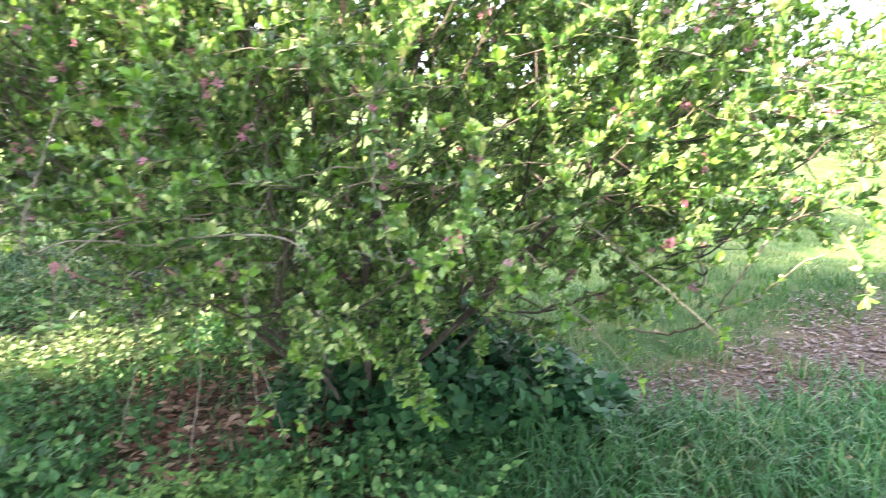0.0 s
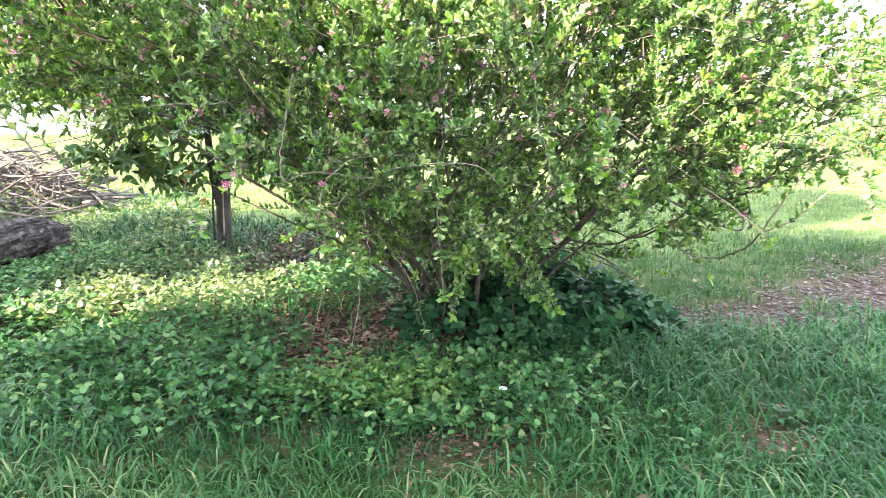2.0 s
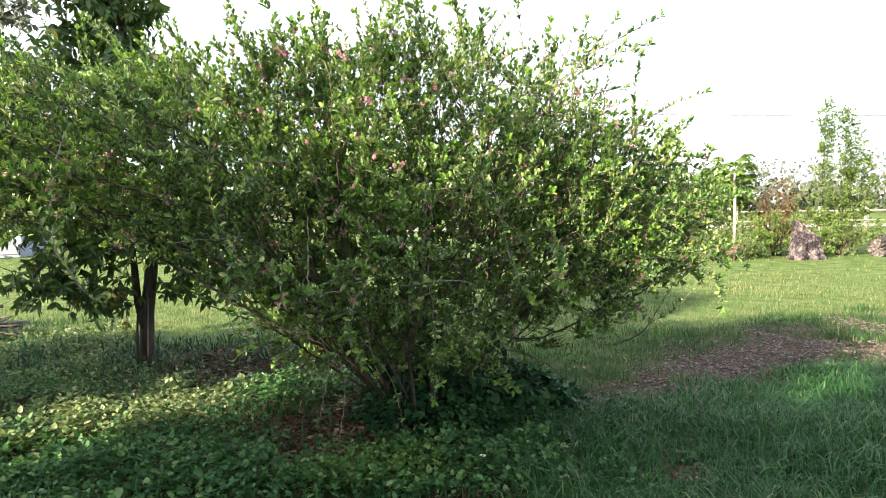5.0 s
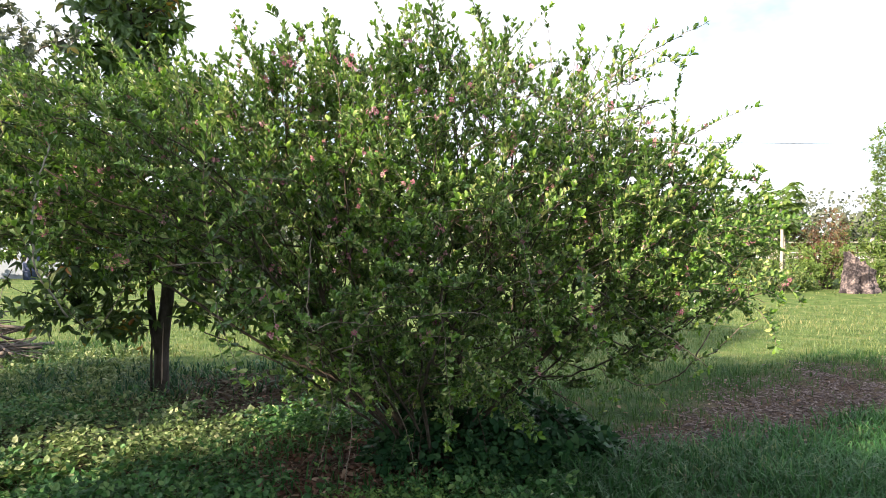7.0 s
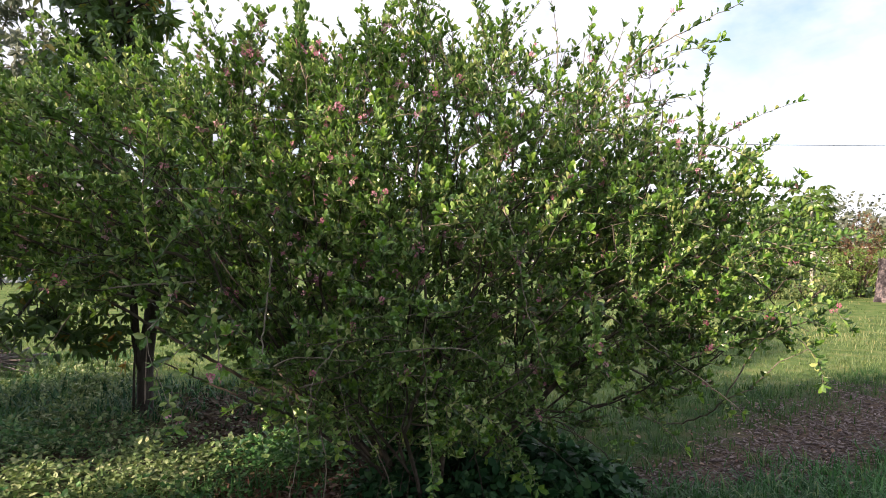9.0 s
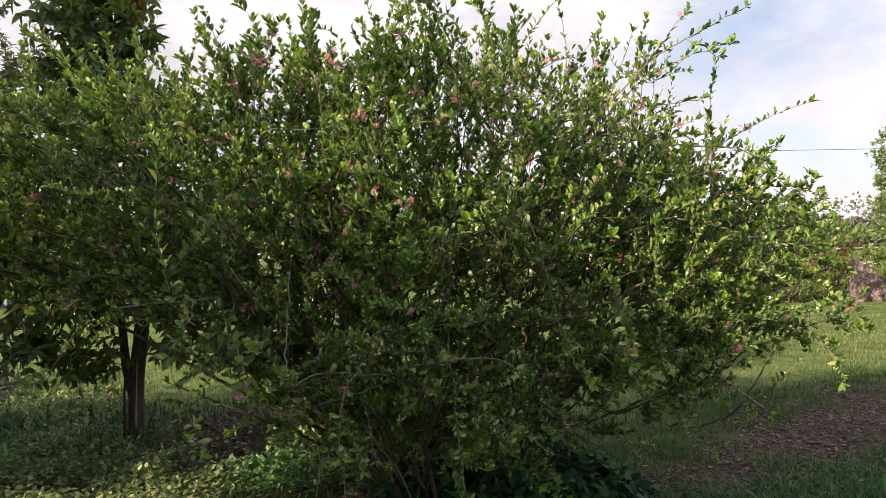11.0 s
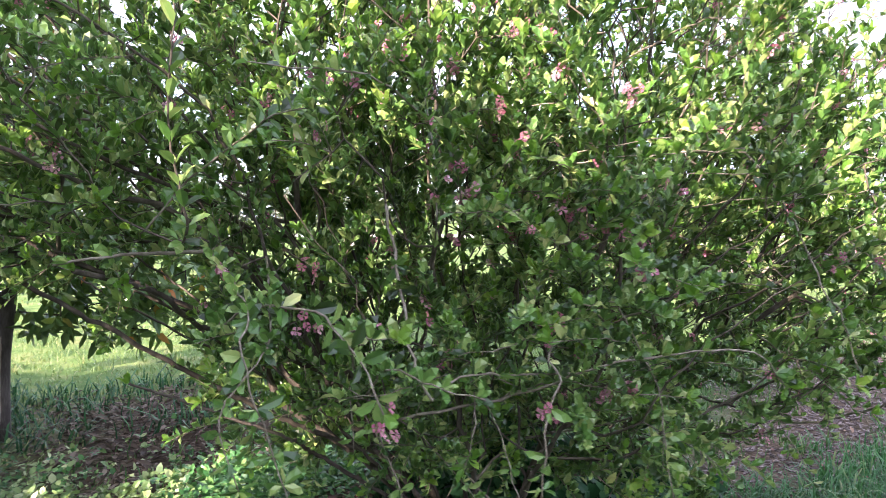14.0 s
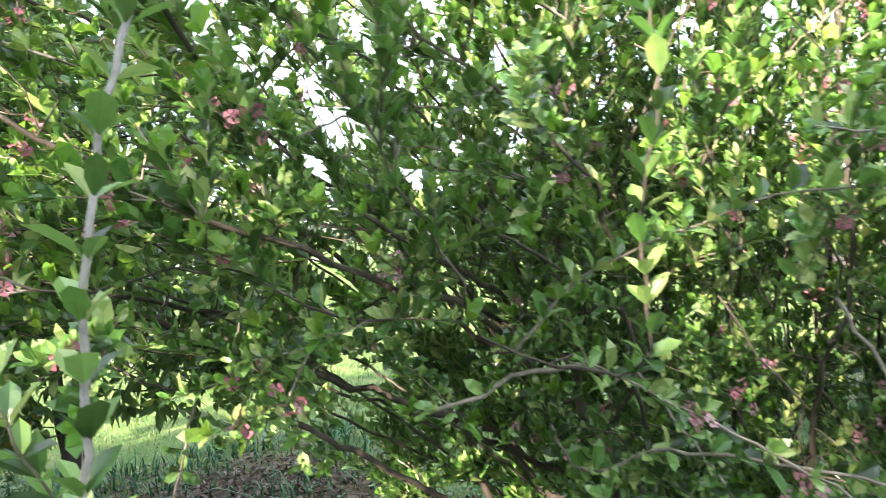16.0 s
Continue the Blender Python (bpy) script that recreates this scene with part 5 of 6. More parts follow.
M_STUMP = rough_material("stump_wood", [(0.0, (0.006, 0.005, 0.007)), (0.40, (0.022, 0.018, 0.022)), (0.55, (0.082, 0.070, 0.078)), (0.70, (0.215, 0.170, 0.168)), (0.90, (0.44, 0.40, 0.41))], 5.5, bump=1.0, fine=22.0)
stump = thing("tree_stump", (12.1, 14.0, 0), "tall weathered pinkish-grey tree stump on the lawn", "stump")
(sv, sf), (ev, ef) = stump_mesh(12.1, 14.0, 0.31, 1.08, 7)
part("stump_body", mesh_of("stump_body", sv, sf, M_STUMP, False), stump)
part("cut_top", mesh_of("cut_top", ev, ef, M_LOG_END, False), stump, "ragged broken top")
fallen_log("fallen_log", (14.4, 14.0, 0.20), (17.6, 14.6, 0.22), 0.24, "dark weathered log lying at the lawn's edge", 9, end_mat=M_LOG)


def bush(name, x, y, blobs, n, leaf_len, mat, label, stems_n=5, category="shrub", bark=M_BARK, ratio=0.45, droop=0.1, group=""):
    ob = thing(name, (x, y, 0), label, category, group)
    c = np.array((x, y, 0.0))
    low = min(b[0][2] for b in blobs)
    tr = []
    for k in range(stems_n):
        a = 6.28 * k / stems_n + rng.random()
        o = np.array((math.cos(a), math.sin(a), 0))
        tr.append([c + o * 0.08 - UP * 0.05, c + o * 0.15 + UP * low * 0.45, c + o * 0.3 + UP * low * 0.9])
    tree_parts(ob, tr, [(0.035, 0.015)] * stems_n, [((x + b[0][0], y + b[0][1], b[0][2]), b[1]) for b in blobs], max(60, n // 14), n, leaf_len, mat, bark, None, 0.16, 1.8, 0.34, droop, CLUMP, ratio, 5, "airy small leaves")
    return ob


bush("garden_bush", 14.5, 15.5, [((0, 0, 1.4), (1.05, 0.9, 1.3)), ((0.1, 0, 2.8), (0.85, 0.8, 1.1)), ((-0.1, 0, 3.9), (0.6, 0.6, 0.6)), ((1.3, 0.2, 2.2), (1.0, 0.9, 0.9))], 9500, 0.10, M_PALE, "tall airy light green garden bush", 6)
bush("garden_bush", 17.8, 15.8, [((0, 0, 1.6), (1.3, 1.0, 1.4)), ((-0.3, 0, 3.2), (1.0, 0.9, 1.2))], 6000, 0.10, M_PALE, "tall airy light green garden bush", 6)
bush("flowering_bush", 12.9, 16.2, [((0, 0, 1.15), (0.95, 0.8, 0.9)), ((0.3, 0, 1.8), (0.6, 0.6, 0.5))], 4200, 0.08, M_RUST, "rusty pink and green flowering bush", 6)
bush("conical_bush", 9.3, 15.4, [((0, 0, 0.75), (1.0, 0.9, 0.8)), ((0, 0, 1.5), (0.7, 0.65, 0.75))], 6000, 0.075, M_BROAD, "dense dark green rounded bush with yellow-green tips", 7)
bush("weedy_clump", 11.2, 15.0, [((0, 0, 0.5), (0.9, 0.7, 0.55))], 1500, 0.09, M_PALE, "low weedy clump with pale leaves", 5)
bush("weedy_clump", 13.3, 14.9, [((0, 0, 0.4), (0.9, 0.5, 0.45))], 1200, 0.09, M_PALE, "low weedy clump beside the stump", 5)
bush("weedy_clump", 10.2, 14.4, [((0, 0, 0.35), (0.8, 0.5, 0.4))], 1000, 0.09, M_LAWN, "low yellowish weedy clump", 5)


for x, y, w, hgt, mat in ((9.9, 15.2, 0.8, 0.55, M_LAWN), (12.3, 15.3, 0.9, 0.75, M_PALE), (14.0, 14.8, 0.8, 0.5, M_LAWN), (15.9, 15.0, 1.0, 0.6, M_PALE), (11.9, 16.4, 1.0, 0.95, M_PALE), (13.9, 16.6, 0.9, 1.0, M_PALE), (10.4, 16.2, 0.9, 0.85, M_BROAD)):
    bush("weedy_clump", x, y, [((0, 0, hgt), (w, 0.6, hgt * 0.95))], 2000, 0.08, mat, "rank weedy clump in the garden bed", 5)


def papaya(x, y, h, label):
    """A bare stem with a tuft of long-stalked lobed leaves on top."""
    ob = thing("papaya_tree", (x, y, 0), label, "tree", "papaya trees")
    stem_line = smooth_line([(x, y, -0.05), (x + 0.05, y, h * 0.5), (x + 0.02, y, h)], 0.25)
    part("trunk", mesh_of("trunk", *tube(stem_line, np.linspace(0.055, 0.035, len(stem_line)), 8), M_POST), ob)
    top = stem_line[-1]
    pp, dd, nn = [], [], []
    for k in range(17):
        a = k * 2.4
        lift = 0.9 - 0.10 * k
        o = np.array((math.cos(a), math.sin(a), 0))
        e = top + o * 0.42 + UP * (0.42 * lift) - UP * 0.05 * k * 0.6
        stalk = tube(np.array([top - UP * 0.02 * k, (top + e) / 2 + UP * 0.06, e]), (0.009, 0.008, 0.006), 4)
        part("leaf_stalk", mesh_of("leaf_stalk", *stalk, M_PALE), ob)
        for j in range(7):
            w = a + (j - 3) * 0.62
            pp.append(e)
            dd.append(np.array((math.cos(w), math.sin(w), -0.25 + rng.normal(0, 0.12))))
            nn.append(UP + 0.3 * o)
    part("crown", mesh_of("crown", *leaves(LANCE, np.array(pp), np.array(dd), np.array(nn), rng.uniform(0.26, 0.40, len(pp)), np.full(len(pp), 0.15)), M_PALE), ob, "lobed light green leaves", "stuff")
    return ob


papaya(11.4, 16.0, 2.55, "thin papaya tree with a tuft of lobed leaves")
papaya(10.7, 16.8, 2.2, "thin papaya tree with a tuft of lobed leaves")
papaya(11.9, 16.6, 2.35, "thin papaya tree with a tuft of lobed leaves")
papaya(12.1, 17.4, 2.0, "thin papaya tree with a tuft of lobed leaves")

bush("hedge_bush", -13.6, 24.6, [((0, 0, 0.6), (1.6, 0.8, 0.65))], 1500, 0.14, M_BROAD, "low dark clipped bush in front of the house", 5)
bush("yard_tree", -21.0, 38.0, [((0, 0, 9.0), (5.4, 4.5, 4.7)), ((4.0, 0, 11.7), (4.0, 3.6, 3.2))], 4600, 0.50, M_FAR_HAZE, "tree behind the house, haze painted into its grey-green", 3, "tree")

# fence beyond the garden
fence = thing("fence", (24, 33, 0), "pale weathered post-and-rail fence across the field", "fence")
for i in range(13):
    x, y = 14 + i * 2.3, 36.0 - i * 0.8
    part("post", mesh_of("post", *box((x - 0.07, y - 0.07, -0.1), (x + 0.07, y + 0.07, 1.35)), M_POST, False), fence)
    if i < 12:
        for z in (0.55, 1.1):
            a, b = np.array((x, y - 0.09, z)), np.array((x + 2.3, y - 0.89, z))
            part("rail", mesh_of("rail", *tube(np.array([a, (a + b) / 2, b]), (0.04, 0.04, 0.04), 5), M_POST), fence)

# wires high over the field, between far poles
for x, y in ((-22.0, 40.6), (72.0, 37.4)):
    pole = thing("utility_pole", (x, y, 0), "wooden utility pole with crossarm", "pole", "poles")
    part("pole_shaft", mesh_of("pole_shaft", *tube(np.array([(x, y, -0.3), (x, y, 4), (x, y, 9.2)]), (0.15, 0.13, 0.10), 8), M_POST), pole)
    part("crossarm", mesh_of("crossarm", *box((x - 0.06, y - 1.1, 8.45), (x + 0.06, y + 1.1, 8.58)), M_POST, False), pole)
line = [np.array((-22 + 94 * u, 39.6 - 3.2 * u, 8.6 - 5.2 * u * (1 - u))) for u in np.linspace(0, 1, 25)]
tagged(part("power_line", mesh_of("power_line", *tube(np.array(line), np.full(25, 0.016), 4), M_WIRE)), "thin dark sagging power line", "cable")

# far woods on the skyline, their haze painted into the leaf colour
wp = []
for i in range(120):
    a = radians(-40 + 112 * i / 119 + rng.normal(0, 0.5))
    dist = rng.uniform(125, 165)
    cx, cy, hh = dist * math.sin(a), dist * math.cos(a), rng.uniform(5.5, 11.5)
    wp.append(blob_points(330, [((cx, cy, hh * 0.55), (hh * 0.55, hh * 0.45, hh * 0.48)), ((cx + rng.normal(0, 2), cy, hh * 0.3), (hh * 0.6, hh * 0.4, hh * 0.3))], 0.8))
wp = np.concatenate(wp)
flat_leaf = (np.array([(0, 0, 0), (0.45, -0.5, 0.05), (0.55, 0.5, 0.05), (1, 0, -0.1)]), np.array([(0, 2, 1), (1, 2, 3)]))
far = mesh_of("far_woods", *leaves(flat_leaf, wp, unit(rng.normal(0, 1, wp.shape)), unit(rng.normal(0, 1, wp.shape)), rng.uniform(0.6, 1.3, len(wp)), rng.uniform(0.4, 0.9, len(wp))), M_FAR_HAZE)
tagged(part("far_woods", far), "far treeline with haze painted into its grey-green", "trees", kind="stuff")

# ---------------------------------------------------------------- trees added out of view to shade the near ground and shrub
rng = np.random.default_rng(29)
SUNWARD = np.array((math.sin(radians(SUN_AZ)), math.cos(radians(SUN_AZ)), 0.0))
ACROSS = np.array((SUNWARD[1], -SUNWARD[0], 0.0))


def crown_height(c):
    """Height of the row's outline, by the offset across the sun's way; set to place sun gaps."""
    if c < 0.2:
        return 7.9
    if c < 1.7:
        return 6.9
    if c < 3.55:
        return 6.92
    if c < 5.1:
        return 4.9
    if c < 7.4:
        return 6.4
    return 5.1


for first, last in ((-7.0, -3.5), (-3.5, 0.0), (0.0, 1.9), (2.1, 3.1), (3.4, 4.9), (5.0, 7.2), (7.4, 8.8)):
    c = SUNWARD * 12.0 + ACROSS * (first + last) / 2
    ob = thing("unseen_shade_tree", c, "unseen broad dense tree added to shade lawn and shrub", "tree", "shade trees")
    spots = []
    o = first + 0.3
    while o < last:
        m = SUNWARD * 12.0 + ACROSS * o
        z = crown_height(o) - 0.75
        while z > 0.9:
            spots.append(((m[0], m[1], z), (0.75, 0.75, 0.75)))
            z -= 0.9
        o += 0.5
    tree_parts(ob, [[c - UP * 0.1, c + UP * 1.5, c + (0.1, 0, 3.4)]], [(0.20, 0.08)], spots, 200, int((1700 if last < 1.95 else 990 if last < 3.5 else 1700) * (last - first)), 0.46, M_BROAD, M_TRUNK, None, 0.3, 3.0, 0.6, 0.2, CLUMP, 0.6, 5, "dense dark leaves", True)

# an unseen loose spray of leaves, added to dapple the light
c = SUNWARD * 13.6 + ACROSS * 2.6
spray = thing("unseen_shade_tree", c, "unseen thin open tree added to dapple the sun", "tree", "shade trees")
tree_parts(spray, [[c - UP * 0.1, c + UP * 3.0, c + (0.1, 0, 7.0)]], [(0.10, 0.04)], [((c[0] + o * ACROSS[0], c[1] + o * ACROSS[1], z), (0.35, 0.35, 0.35)) for o in np.arange(-1.0, 1.11, 0.3) for z in (7.6, 8.0, 8.4, 8.8)], 120, 90, 0.30, M_BROAD, M_TRUNK, None, 0.3, 3.0, 0.6, 0.2, CLUMP, 0.6, 5, "sparse dark leaves", True)

# an unseen slim crown, added to cut into the sun gap
c = SUNWARD * 12.8 + ACROSS * 5.0
slim = thing("unseen_shade_tree", c, "unseen slim tree added to narrow the sun gap", "tree", "shade trees")
tree_parts(slim, [[c - UP * 0.1, c + UP * 3.0, c + (0.05, 0, 7.2)]], [(0.09, 0.03)], [((c[0], c[1], z), (0.32, 0.32, 0.4)) for z in np.arange(4.6, 8.3, 0.35)], 120, 900, 0.24, M_BROAD, M_TRUNK, None, 0.3, 3.0, 0.6, 0.2, CLUMP, 0.6, 5, "dense dark leaves", True)

# an unseen high crown, added to keep sun off the shrub's left side
c = SUNWARD * 18.0 + ACROSS * 4.6
tall = thing("unseen_shade_tree", c, "unseen tall tree added to shade the shrub's left side", "tree", "shade trees")
tree_parts(tall, [[c - UP * 0.1, c + UP * 4.0, c + (0.1, 0, 9.2)]], [(0.20, 0.12)], [((c[0] + o * ACROSS[0], c[1] + o * ACROSS[1], z), (0.75, 0.75, 0.75)) for o in (-0.3, 0.05, 0.4, 0.85, 1.3, 1.6) for z in (9.7, 10.4, 11.2)], 300, 1800, 0.44, M_BROAD, M_TRUNK, None, 0.3, 3.0, 0.6, 0.2, CLUMP, 0.6, 5, "dense dark leaves", True)

# an unseen broad tree behind, added so its limbs darken the near grass
over = thing("unseen_shade_tree", (2.4, -5.6, 0.0), "unseen broad crown added to hold skylight off the grass", "tree", "shade trees")
c = np.array((2.4, -5.6, 0.0))
tree_parts(over, [[c - UP * 0.1, c + UP * 2.2, c + (0.0, 0.3, 4.6)], [c + UP * 2.0, c + (0.2, 1.6, 4.2), c + (0.1, 4.0, 5.4)], [c + UP * 2.3, c + (1.5, 1.2, 4.3), c + (3.0, 3.0, 5.6)]], [(0.24, 0.12), (0.12, 0.05), (0.11, 0.05)], [((2.6, -4.5, 6.0), (4.0, 3.2, 1.3)), ((1.6, -1.6, 5.7), (3.0, 2.4, 0.9)), ((4.2, -1.0, 5.8), (2.4, 2.4, 0.9))], 300, 2500, 0.40, M_BROAD, M_TRUNK, None, 0.3, 3.0, 0.6, 0.2, CLUMP, 0.6, 5, "dense dark leaves", True)

# ---------------------------------------------------------------- low growth
rng = np.random.default_rng(41)
def scatter(n, x0, x1, y0, y1, share):
    x, y = rng.uniform(x0, x1, n), rng.uniform(y0, y1, n)
    ok = rng.random(n) < share(x, y)
    return x[ok], y[ok]


def blades(x, y, h, w, lean=0.35):
    """Grass blades: three spans, bent over."""
    n = len(x)
    z = height(x, y)
    a = rng.uniform(0, 6.28, n)
    o = np.stack([np.cos(a), np.sin(a), np.zeros(n)], -1)
    s = np.stack([-np.sin(a), np.cos(a), np.zeros(n)], -1)
    k = np.abs(rng.normal(lean, lean * 0.6, n))[:, None]
    b = np.stack([x, y, z - 0.01], -1)
    h, w = h[:, None], w[:, None]
    p1 = b + UP * h * 0.45 + o * h * k * 0.22
    p2 = b + UP * h * 0.80 + o * h * k * 0.65
    p3 = b + UP * h * (1.0 - 0.25 * k) + o * h * k * 1.25
    v = np.stack([b - s * w, b + s * w, p1 - s * w * 0.85, p1 + s * w * 0.85, p2 - s * w * 0.55, p2 + s * w * 0.55, p3], 1)
    f = np.array([(0, 1, 3), (0, 3, 2), (2, 3, 5), (2, 5, 4), (4, 5, 6)])
    return v.reshape(-1, 3), (f[None] + (np.arange(n) * 7)[:, None, None]).reshape(-1, 3)


def open_ground(x, y):
    return (1 - 0.93 * bare_chips(x, y)) * (1 - 0.95 * bare_litter(x, y)) * (1 - 0.9 * bare_dry_shade(x, y)) * (1 - 0.86 * cover_share(x, y)) * (0.45 + 0.75 * lattice(x, y, 0.4, 31))


# tall grass in the foreground
x, y = scatter(82000, -5.5, 4.5, 0.3, 3.4, open_ground)
h = rng.uniform(0.06, 0.165, len(x)) * (0.65 + 0.6 * lattice(x, y, 0.5, 33))
short = y < 1.25 + 1.1 * (lattice(x, y, 0.55, 39) - 0.5) - 0.10 * x
for at, mat, label, low in ((short, M_NEAR, "mown green grass with yellowed blades", 0.75), (~short, M_GRASS, "rank green grass in the shade", 1.0)):
    tagged(part("grass", mesh_of("grass", *blades(x[at], y[at], h[at] * low, rng.uniform(0.0028, 0.0066, int(at.sum())), 0.75), mat)), label, "grass", kind="stuff")
# shorter turf farther off
x, y = scatter(105000, -8.0, 10.0, 3.2, 11.0, lambda x, y: open_ground(x, y) * np.clip(1.25 - (y - 3) / 11, 0.3, 1))
# the near side gets the blades with shade in their colour
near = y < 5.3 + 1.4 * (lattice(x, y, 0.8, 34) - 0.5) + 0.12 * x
for at, mat, label in ((near, M_TURF_SHADE, "short green turf beside the shrub, coloured darker for shade"), (~near, M_LAWN, "short sunlit lawn grass")):
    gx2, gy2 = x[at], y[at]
    h = rng.uniform(0.03, 0.08, len(gx2)) * (1 + 0.8 * lattice(gx2, gy2, 0.35, 36) * (mat is M_TURF_SHADE))
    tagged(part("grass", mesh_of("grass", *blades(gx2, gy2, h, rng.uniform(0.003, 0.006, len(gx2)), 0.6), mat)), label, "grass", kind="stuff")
x, y = scatter(27000, -14.0, 26.0, 10.5, 34.0, lambda x, y: np.clip(1.3 - (y - 8) / 26, 0.25, 1) * (0.5 + 0.5 * lattice(x, y, 1.5, 35)))
h = rng.uniform(0.03, 0.08, len(x))
tagged(part("grass", mesh_of("grass", *blades(x, y, h, rng.uniform(0.008, 0.015, len(x)), 0.6), M_LAWN)), "sunlit lawn grass farther away", "grass", kind="stuff")
# weeds round the brush heap and log
x, y = scatter(9000, -7.6, -3.4, 5.2, 8.6, lambda x, y: 0.35 + 0.6 * lattice(x, y, 0.6, 37))
h = rng.uniform(0.05, 0.17, len(x))
tagged(part("weeds", mesh_of("weeds", *blades(x, y, h, rng.uniform(0.003, 0.008, len(x)), 0.6), M_NEAR)), "rough green grass round the brush heap", "weeds", kind="stuff")

x, y = scatter(2200, -6.9, -2.9, 4.9, 7.6, lambda x, y: np.clip(1.9 * lattice(x, y, 0.45, 40) - 0.25, 0, 1))
root = np.stack([x, y, height(x, y)], -1)
size = (0.10 + 0.22 * np.clip((-4.6 - x) / 0.8, 0, 1)) * rng.uniform(0.5, 1.2, len(x))
leafy = [whorls(root + UP * (size * f)[:, None], np.tile(UP, (len(x), 1)), 4, 1.0, 0.1, 0.4) for f in (0.35, 0.7, 1.0)]
weed_p, weed_d, weed_n = (np.concatenate([q[i] for q in leafy]) for i in range(3))
le = rng.uniform(0.025, 0.060, len(weed_p))
tagged(part("weeds", mesh_of("weeds", *leaves(CLUMP, weed_p, weed_d, weed_n + UP * 0.4, le, le * 0.6), M_PALE_WEED, False)), "leafy pale weeds growing round the brush heap", "weeds", kind="stuff")

# rank growth under the tree, in the dark vine colour to imitate shade
x, y = scatter(3600, -4.2, -0.6, 5.0, 6.7, lambda x, y: np.clip(2.2 * lattice(x, y, 0.35, 38) - 0.35, 0, 1) * (1 - 0.6 * bare_dry_shade(x, y)))
h = rng.uniform(0.06, 0.18, len(x))
tagged(part("weeds", mesh_of("weeds", *blades(x, y, h, rng.uniform(0.004, 0.010, len(x)), 0.7), M_VINE)), "rank weeds under the tree, its shade in their dark colour", "weeds", kind="stuff")

# broad-leaved ground cover
x, y = scatter(33000, -6.5, 1.0, 1.1, 5.6, cover_share)
tall = rng.uniform(0.03, 0.17, len(x)) * (0.25 + 1.3 * lattice(x, y, 0.3, 41))
root = np.stack([x, y, height(x, y)], -1)
crown = root + np.stack([rng.normal(0, 0.02, len(x)), rng.normal(0, 0.02, len(x)), tall], -1)
a, b, c = whorls(crown, np.tile(UP, (len(x), 1)), 3, 1.05, 0.05, 0.62)
le = rng.uniform(0.018, 0.049, len(a)) * np.tile(0.75 + 0.5 * lattice(x, y, 0.5, 43), 3)
a2, b2, c2 = whorls(root + (crown - root) * 0.6, np.tile(UP, (len(x), 1)), 2, 1.3, 0.0, 0.28)
le2 = rng.uniform(0.018, 0.042, len(a2))
# cover inside the sun patch takes paler leaves to strengthen the sunlight
pale = rng.random(len(x)) < np.clip((y - 2.75) / 0.4, 0, 1) * np.clip((-1.40 - x) / 0.3, 0, 1) * np.clip((x + 3.3) / 0.4, 0, 1) * np.clip(1.8 * lattice(x, y, 0.5, 44) + 0.1, 0, 1)
for at, mat, label in ((~pale, M_COVER, "low broad-leaved green weeds covering the ground"), (pale, M_PALE_WEED, "weeds in the sunny gap, sunlight put into their pale colour")):
    k3, k2 = np.tile(at, 3), np.tile(at, 2)
    tagged(part("ground_cover", mesh_of("ground_cover", *joined([leaves(COVER, a[k3], b[k3], c[k3] + UP * 0.35, le[k3], le[k3] * 0.78), leaves(CLUMP, a2[k2], b2[k2], c2[k2] + UP * 0.5, le2[k2], le2[k2] * 0.80)]), mat, False)), label, "ground cover", kind="stuff")

# a lighter patch of lime-green weeds
x, y = scatter(900, -1.3, -0.3, 1.6, 2.4, lambda x, y: np.clip(1.7 - 1.4 * np.hypot((x + 0.80) / 0.42, (y - 1.98) / 0.24), 0, 1))
root = np.stack([x, y, height(x, y)], -1)
lime_p, lime_d, lime_n = [], [], []
for frac in (0.45, 0.75, 1.0):
    a, b, c = whorls(root + UP * (frac * (0.08 + 0.09 * rng.random(len(x))))[:, None], np.tile(UP, (len(x), 1)), 3, 1.0, 0.1, 0.3)
    lime_p.append(a)
    lime_d.append(b)
    lime_n.append(c + UP * 0.4)
lime_p, lime_d, lime_n = np.concatenate(lime_p), np.concatenate(lime_d), np.concatenate(lime_n)
le = rng.uniform(0.018, 0.036, len(lime_p))
tagged(part("lime_weeds", mesh_of("lime_weeds", *leaves(COVER, lime_p, lime_d, lime_n, le, le * 0.6), M_LIME, False)), "patch of small lime-green weeds", "weeds", kind="stuff")

# dark vine mound at the foot of the shrub
vine = thing("vine_mound", (0.0, 2.95, 0.0), "dark green heart-leaved vine heaped under the shrub", "vine")
vx, vy, vh = [], [], []
for mx, my, wide, deep, tall_by, n in ((0.06, 3.02, 0.84, 0.52, 0.44, 4100), (-0.15, 3.48, 0.52, 0.42, 0.56, 1800)):
    th, rr = rng.uniform(0, 2 * np.pi, n), np.sqrt(rng.random(n))
    x, y = mx + wide * rr * np.cos(th) * (0.8 + 0.4 * lattice(np.cos(th), np.sin(th), 0.3, 46)), my + deep * rr * np.sin(th)
    vx.append(x)
    vy.append(y)
    vh.append(tall_by * np.clip(1 - rr ** 1.7, 0, 1) ** 0.7 * (0.45 + 0.95 * lattice(x, y, 0.22, 47)) * (1 - 0.35 * np.clip((x - 0.1) / 0.8, 0, 1)))
vx, vy, vh = np.concatenate(vx), np.concatenate(vy), np.concatenate(vh)
vp = np.stack([vx, vy, height(vx, vy) + vh * rng.uniform(0.55, 1.0, len(vx)) + 0.03], -1)
vo = unit(np.stack([(vx - 0.02) / 0.86, (vy - 3.02) / 0.5, 0.6 + 0 * vx], -1))
vd = unit(vo * 0.5 - UP * 0.35 + rng.normal(0, 0.6, vp.shape))
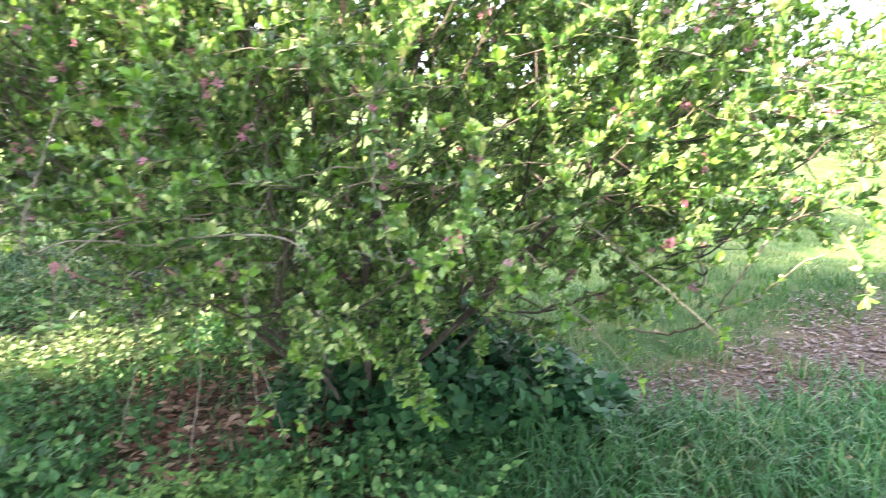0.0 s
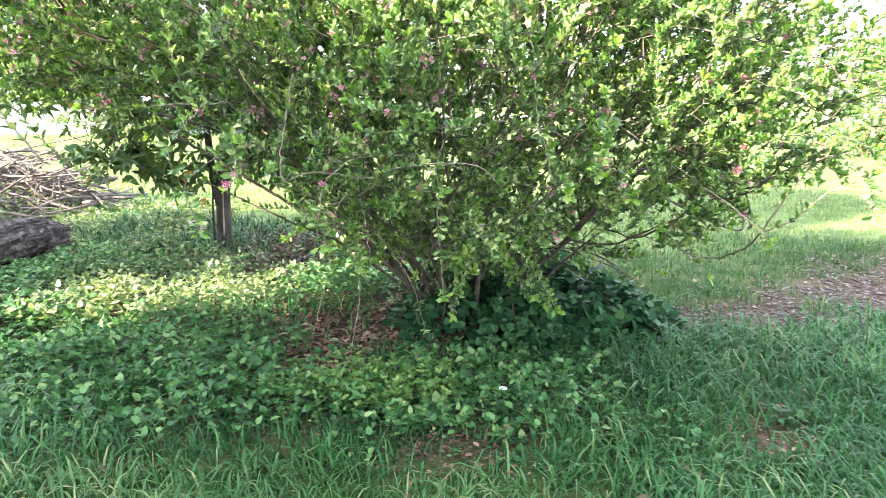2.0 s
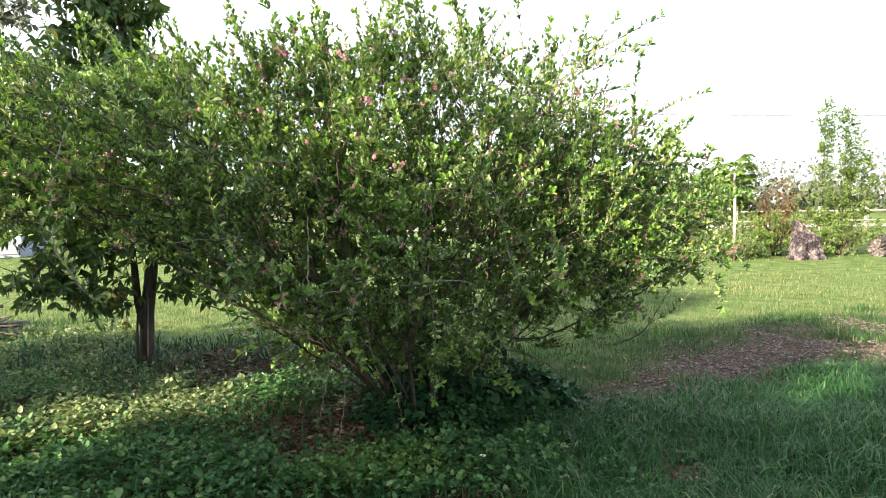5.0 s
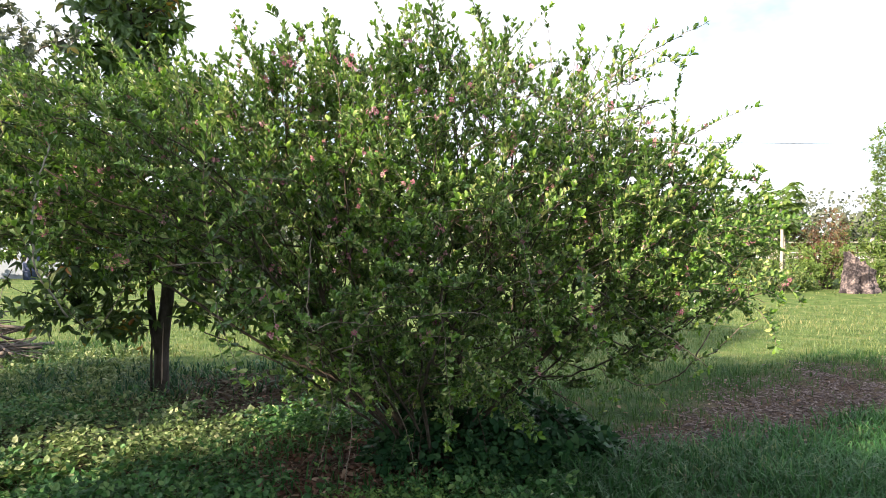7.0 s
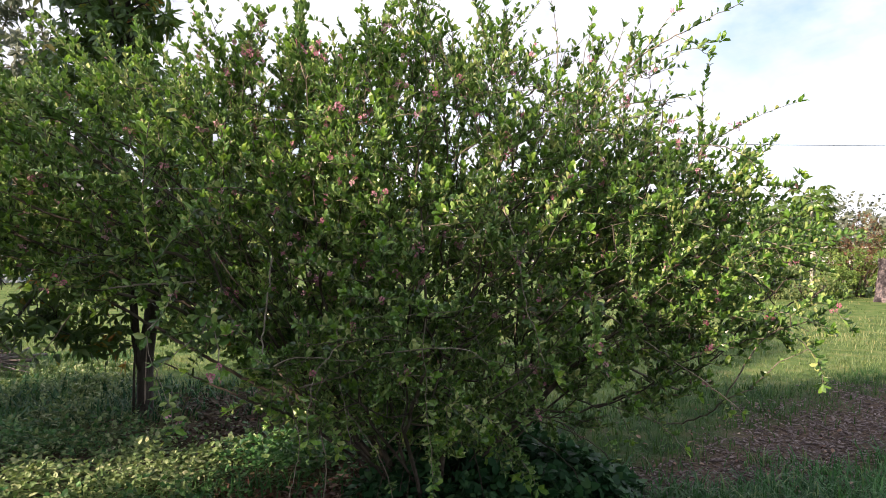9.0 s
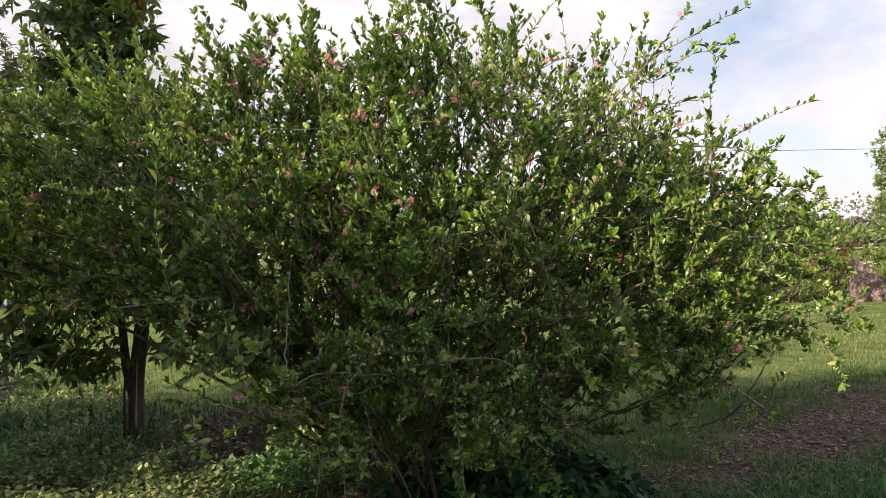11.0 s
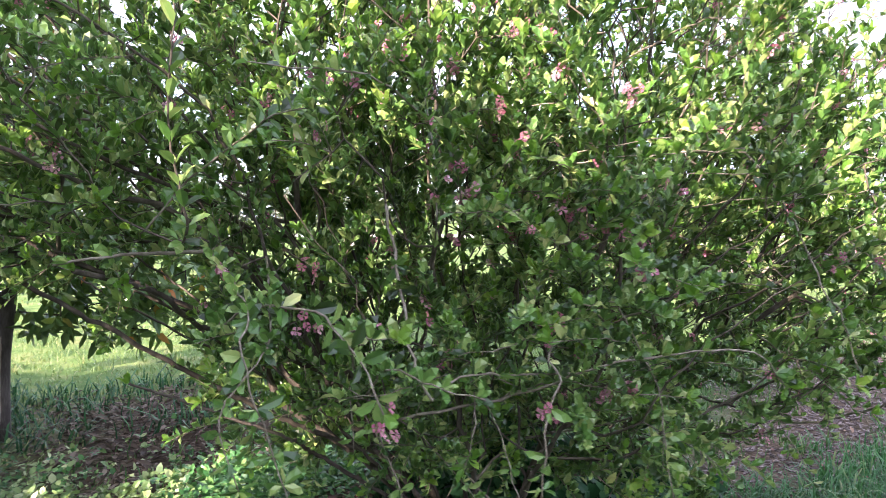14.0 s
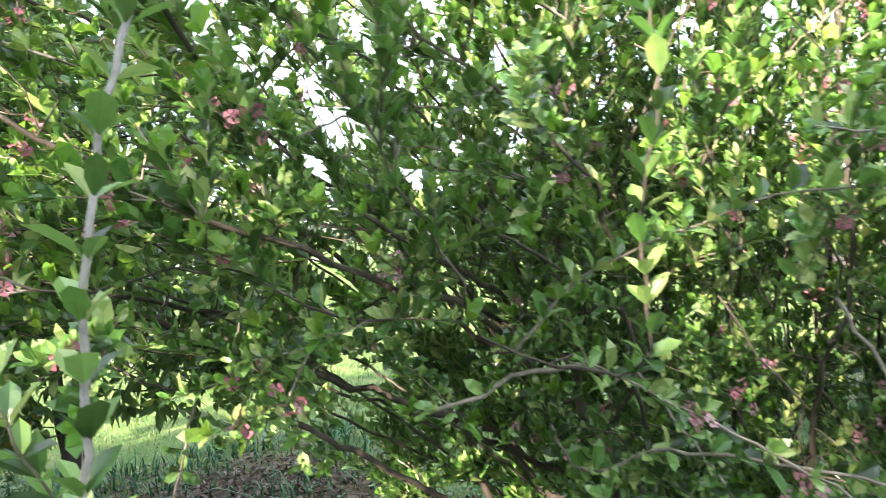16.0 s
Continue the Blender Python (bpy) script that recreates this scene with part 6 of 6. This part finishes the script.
vl = rng.uniform(0.028, 0.075, len(vx))
vn = vo * 0.4 + UP * 0.9 + rng.normal(0, 0.45, vp.shape)
pick = np.argsort(vp[:, 1] - 1.2 * vp[:, 2])[:300]
single_leaves(vine, "vine_leaf", one_leaf_mesh("vine_leaf", HEART, M_VINE_ONE), vp[pick], vd[pick], vn[pick], vl[pick], vl[pick] * 0.85)
vine_rest = np.ones(len(vp), bool)
vine_rest[pick] = False
part("vine_foliage", mesh_of("vine_foliage", *leaves(HEART, vp[vine_rest], vd[vine_rest], vn[vine_rest], vl[vine_rest], vl[vine_rest] * 0.85), M_VINE), vine, kind="stuff")
runners = []
for k in range(16):
    a0 = rng.uniform(0, 6.28)
    q = [np.array((0.0 + 0.75 * s * math.cos(a0 + 0.5 * s), 3.0 + 0.45 * s * math.sin(a0 + 0.5 * s), 0.05 + 0.45 * math.sqrt(max(0.0, 1 - s * s)))) for s in np.linspace(0.1, 1.0, 8)]
    runners.append(tube(np.array(q), np.full(8, 0.003), 4))
part("vine_runner", mesh_of("vine_runner", *joined(runners), M_BARK), vine, kind="stuff")

# dead leaves and chips
def flakes(x, y, size, mat, name, label, lift=0.02, ratio=0.5):
    p = np.stack([x, y, height(x, y) + rng.uniform(0.002, lift, len(x))], -1)
    d = unit(rng.normal(0, 1, p.shape) * (1, 1, 0.22))
    n = unit(UP + rng.normal(0, 0.35, p.shape))
    return tagged(part(name, mesh_of(name, *leaves(OVAL, p, d, n, size, size * ratio), mat)), label, "litter", kind="stuff")


x, y = scatter(12500, -2.0, 1.1, 1.2, 4.2, bare_litter)
flakes(x, y, rng.uniform(0.025, 0.07, len(x)) * np.where(y < 2.0, 0.5, 1.0), M_DRY, "dead_leaves", "reddish-brown dead leaves under the shrub", 0.03)
x, y = scatter(9500, -3.3, -0.4, 3.6, 7.0, bare_dry_shade)
flakes(x, y, rng.uniform(0.03, 0.09, len(x)), M_STRAW, "dead_leaves", "dry brown leaf litter beside the tree", 0.04, 0.35)
x, y = scatter(2600, -4.5, 3.0, 1.0, 5.0, lambda x, y: 0.25 + 0.5 * lattice(x, y, 0.5, 51))
flakes(x, y, rng.uniform(0.02, 0.055, len(x)), M_DRY, "dead_leaves", "scattered dry leaves among the weeds", 0.03)


def chips(x, y, size):
    """Splintered chips: thin slabs with six faces."""
    n = len(x)
    c = np.stack([x, y, height(x, y) + rng.uniform(0.002, 0.016, n)], -1)
    d = unit(rng.normal(0, 1, (n, 3)) * (1, 1, 0.15))
    s = unit(np.cross(d, UP + rng.normal(0, 0.25, (n, 3))))
    w = np.cross(s, d)
    v = []
    for i, j, k in ((p, q, r) for p in (-1, 1) for q in (-1, 1) for r in (-1, 1)):
        v.append(c + d * size[:, None] * (i * 0.5 + 0.08 * j) + s * size[:, None] * j * 0.15 + w * k * 0.0025)
    v = np.stack(v, 1)
    f = np.array([(0, 1, 3), (0, 3, 2), (4, 6, 7), (4, 7, 5), (0, 4, 5), (0, 5, 1), (2, 3, 7), (2, 7, 6), (0, 2, 6), (0, 6, 4), (1, 5, 7), (1, 7, 3)])
    return v.reshape(-1, 3), (f[None] + (np.arange(n) * 8)[:, None, None]).reshape(-1, 3)


x, y = scatter(30000, 0.4, 8.5, 2.2, 6.4, lambda x, y: bare_chips(x, y) * np.clip(1.2 - (x - 1) / 9, 0.4, 1))
tagged(part("wood_chips", mesh_of("wood_chips", *chips(x, y, rng.uniform(0.012, 0.048, len(x))), M_CHIP, False)), "pinkish-brown wood chips spread on the ground", "wood chips", kind="stuff")

# two small white flowers among the weeds
for x, y in ((0.05, 1.98), (-0.25, 1.80)):
    z = float(height(x, y))
    fl = thing("white_flower", (x, y, z), "small white wildflower among the weeds", "flower", "white wildflowers")
    top = np.array((x, y, z + 0.13))
    part("stalk", mesh_of("stalk", *tube(np.array([(x, y, z - 0.01), (x + 0.005, y, z + 0.07), top]), (0.0018, 0.0016, 0.0014), 5), M_GRASS), fl)
    ang = np.arange(6) * 2 * np.pi / 6
    d = np.stack([np.cos(ang), np.sin(ang), 0.3 + 0 * ang], -1)
    for k in range(6):
        part("petal", mesh_of("petal", *leaves(PETAL, top[None], d[k:k + 1], (UP - (0, 0.5, 0))[None], np.full(1, 0.019), np.full(1, 0.016)), M_WHITE_PETAL), fl)

# mown grass behind the walk
x, y = scatter(15000, -6.5, 5.5, -3.6, 0.5, lambda x, y: np.clip((y + 3.8) / 2.2, 0.1, 1) * (0.55 + 0.45 * lattice(x, y, 0.5, 52)))
tagged(part("grass", mesh_of("grass", *blades(x, y, rng.uniform(0.04, 0.10, len(x)), rng.uniform(0.004, 0.009, len(x)), 0.8), M_NEAR)), "short mown grass along the walk", "grass", kind="stuff")
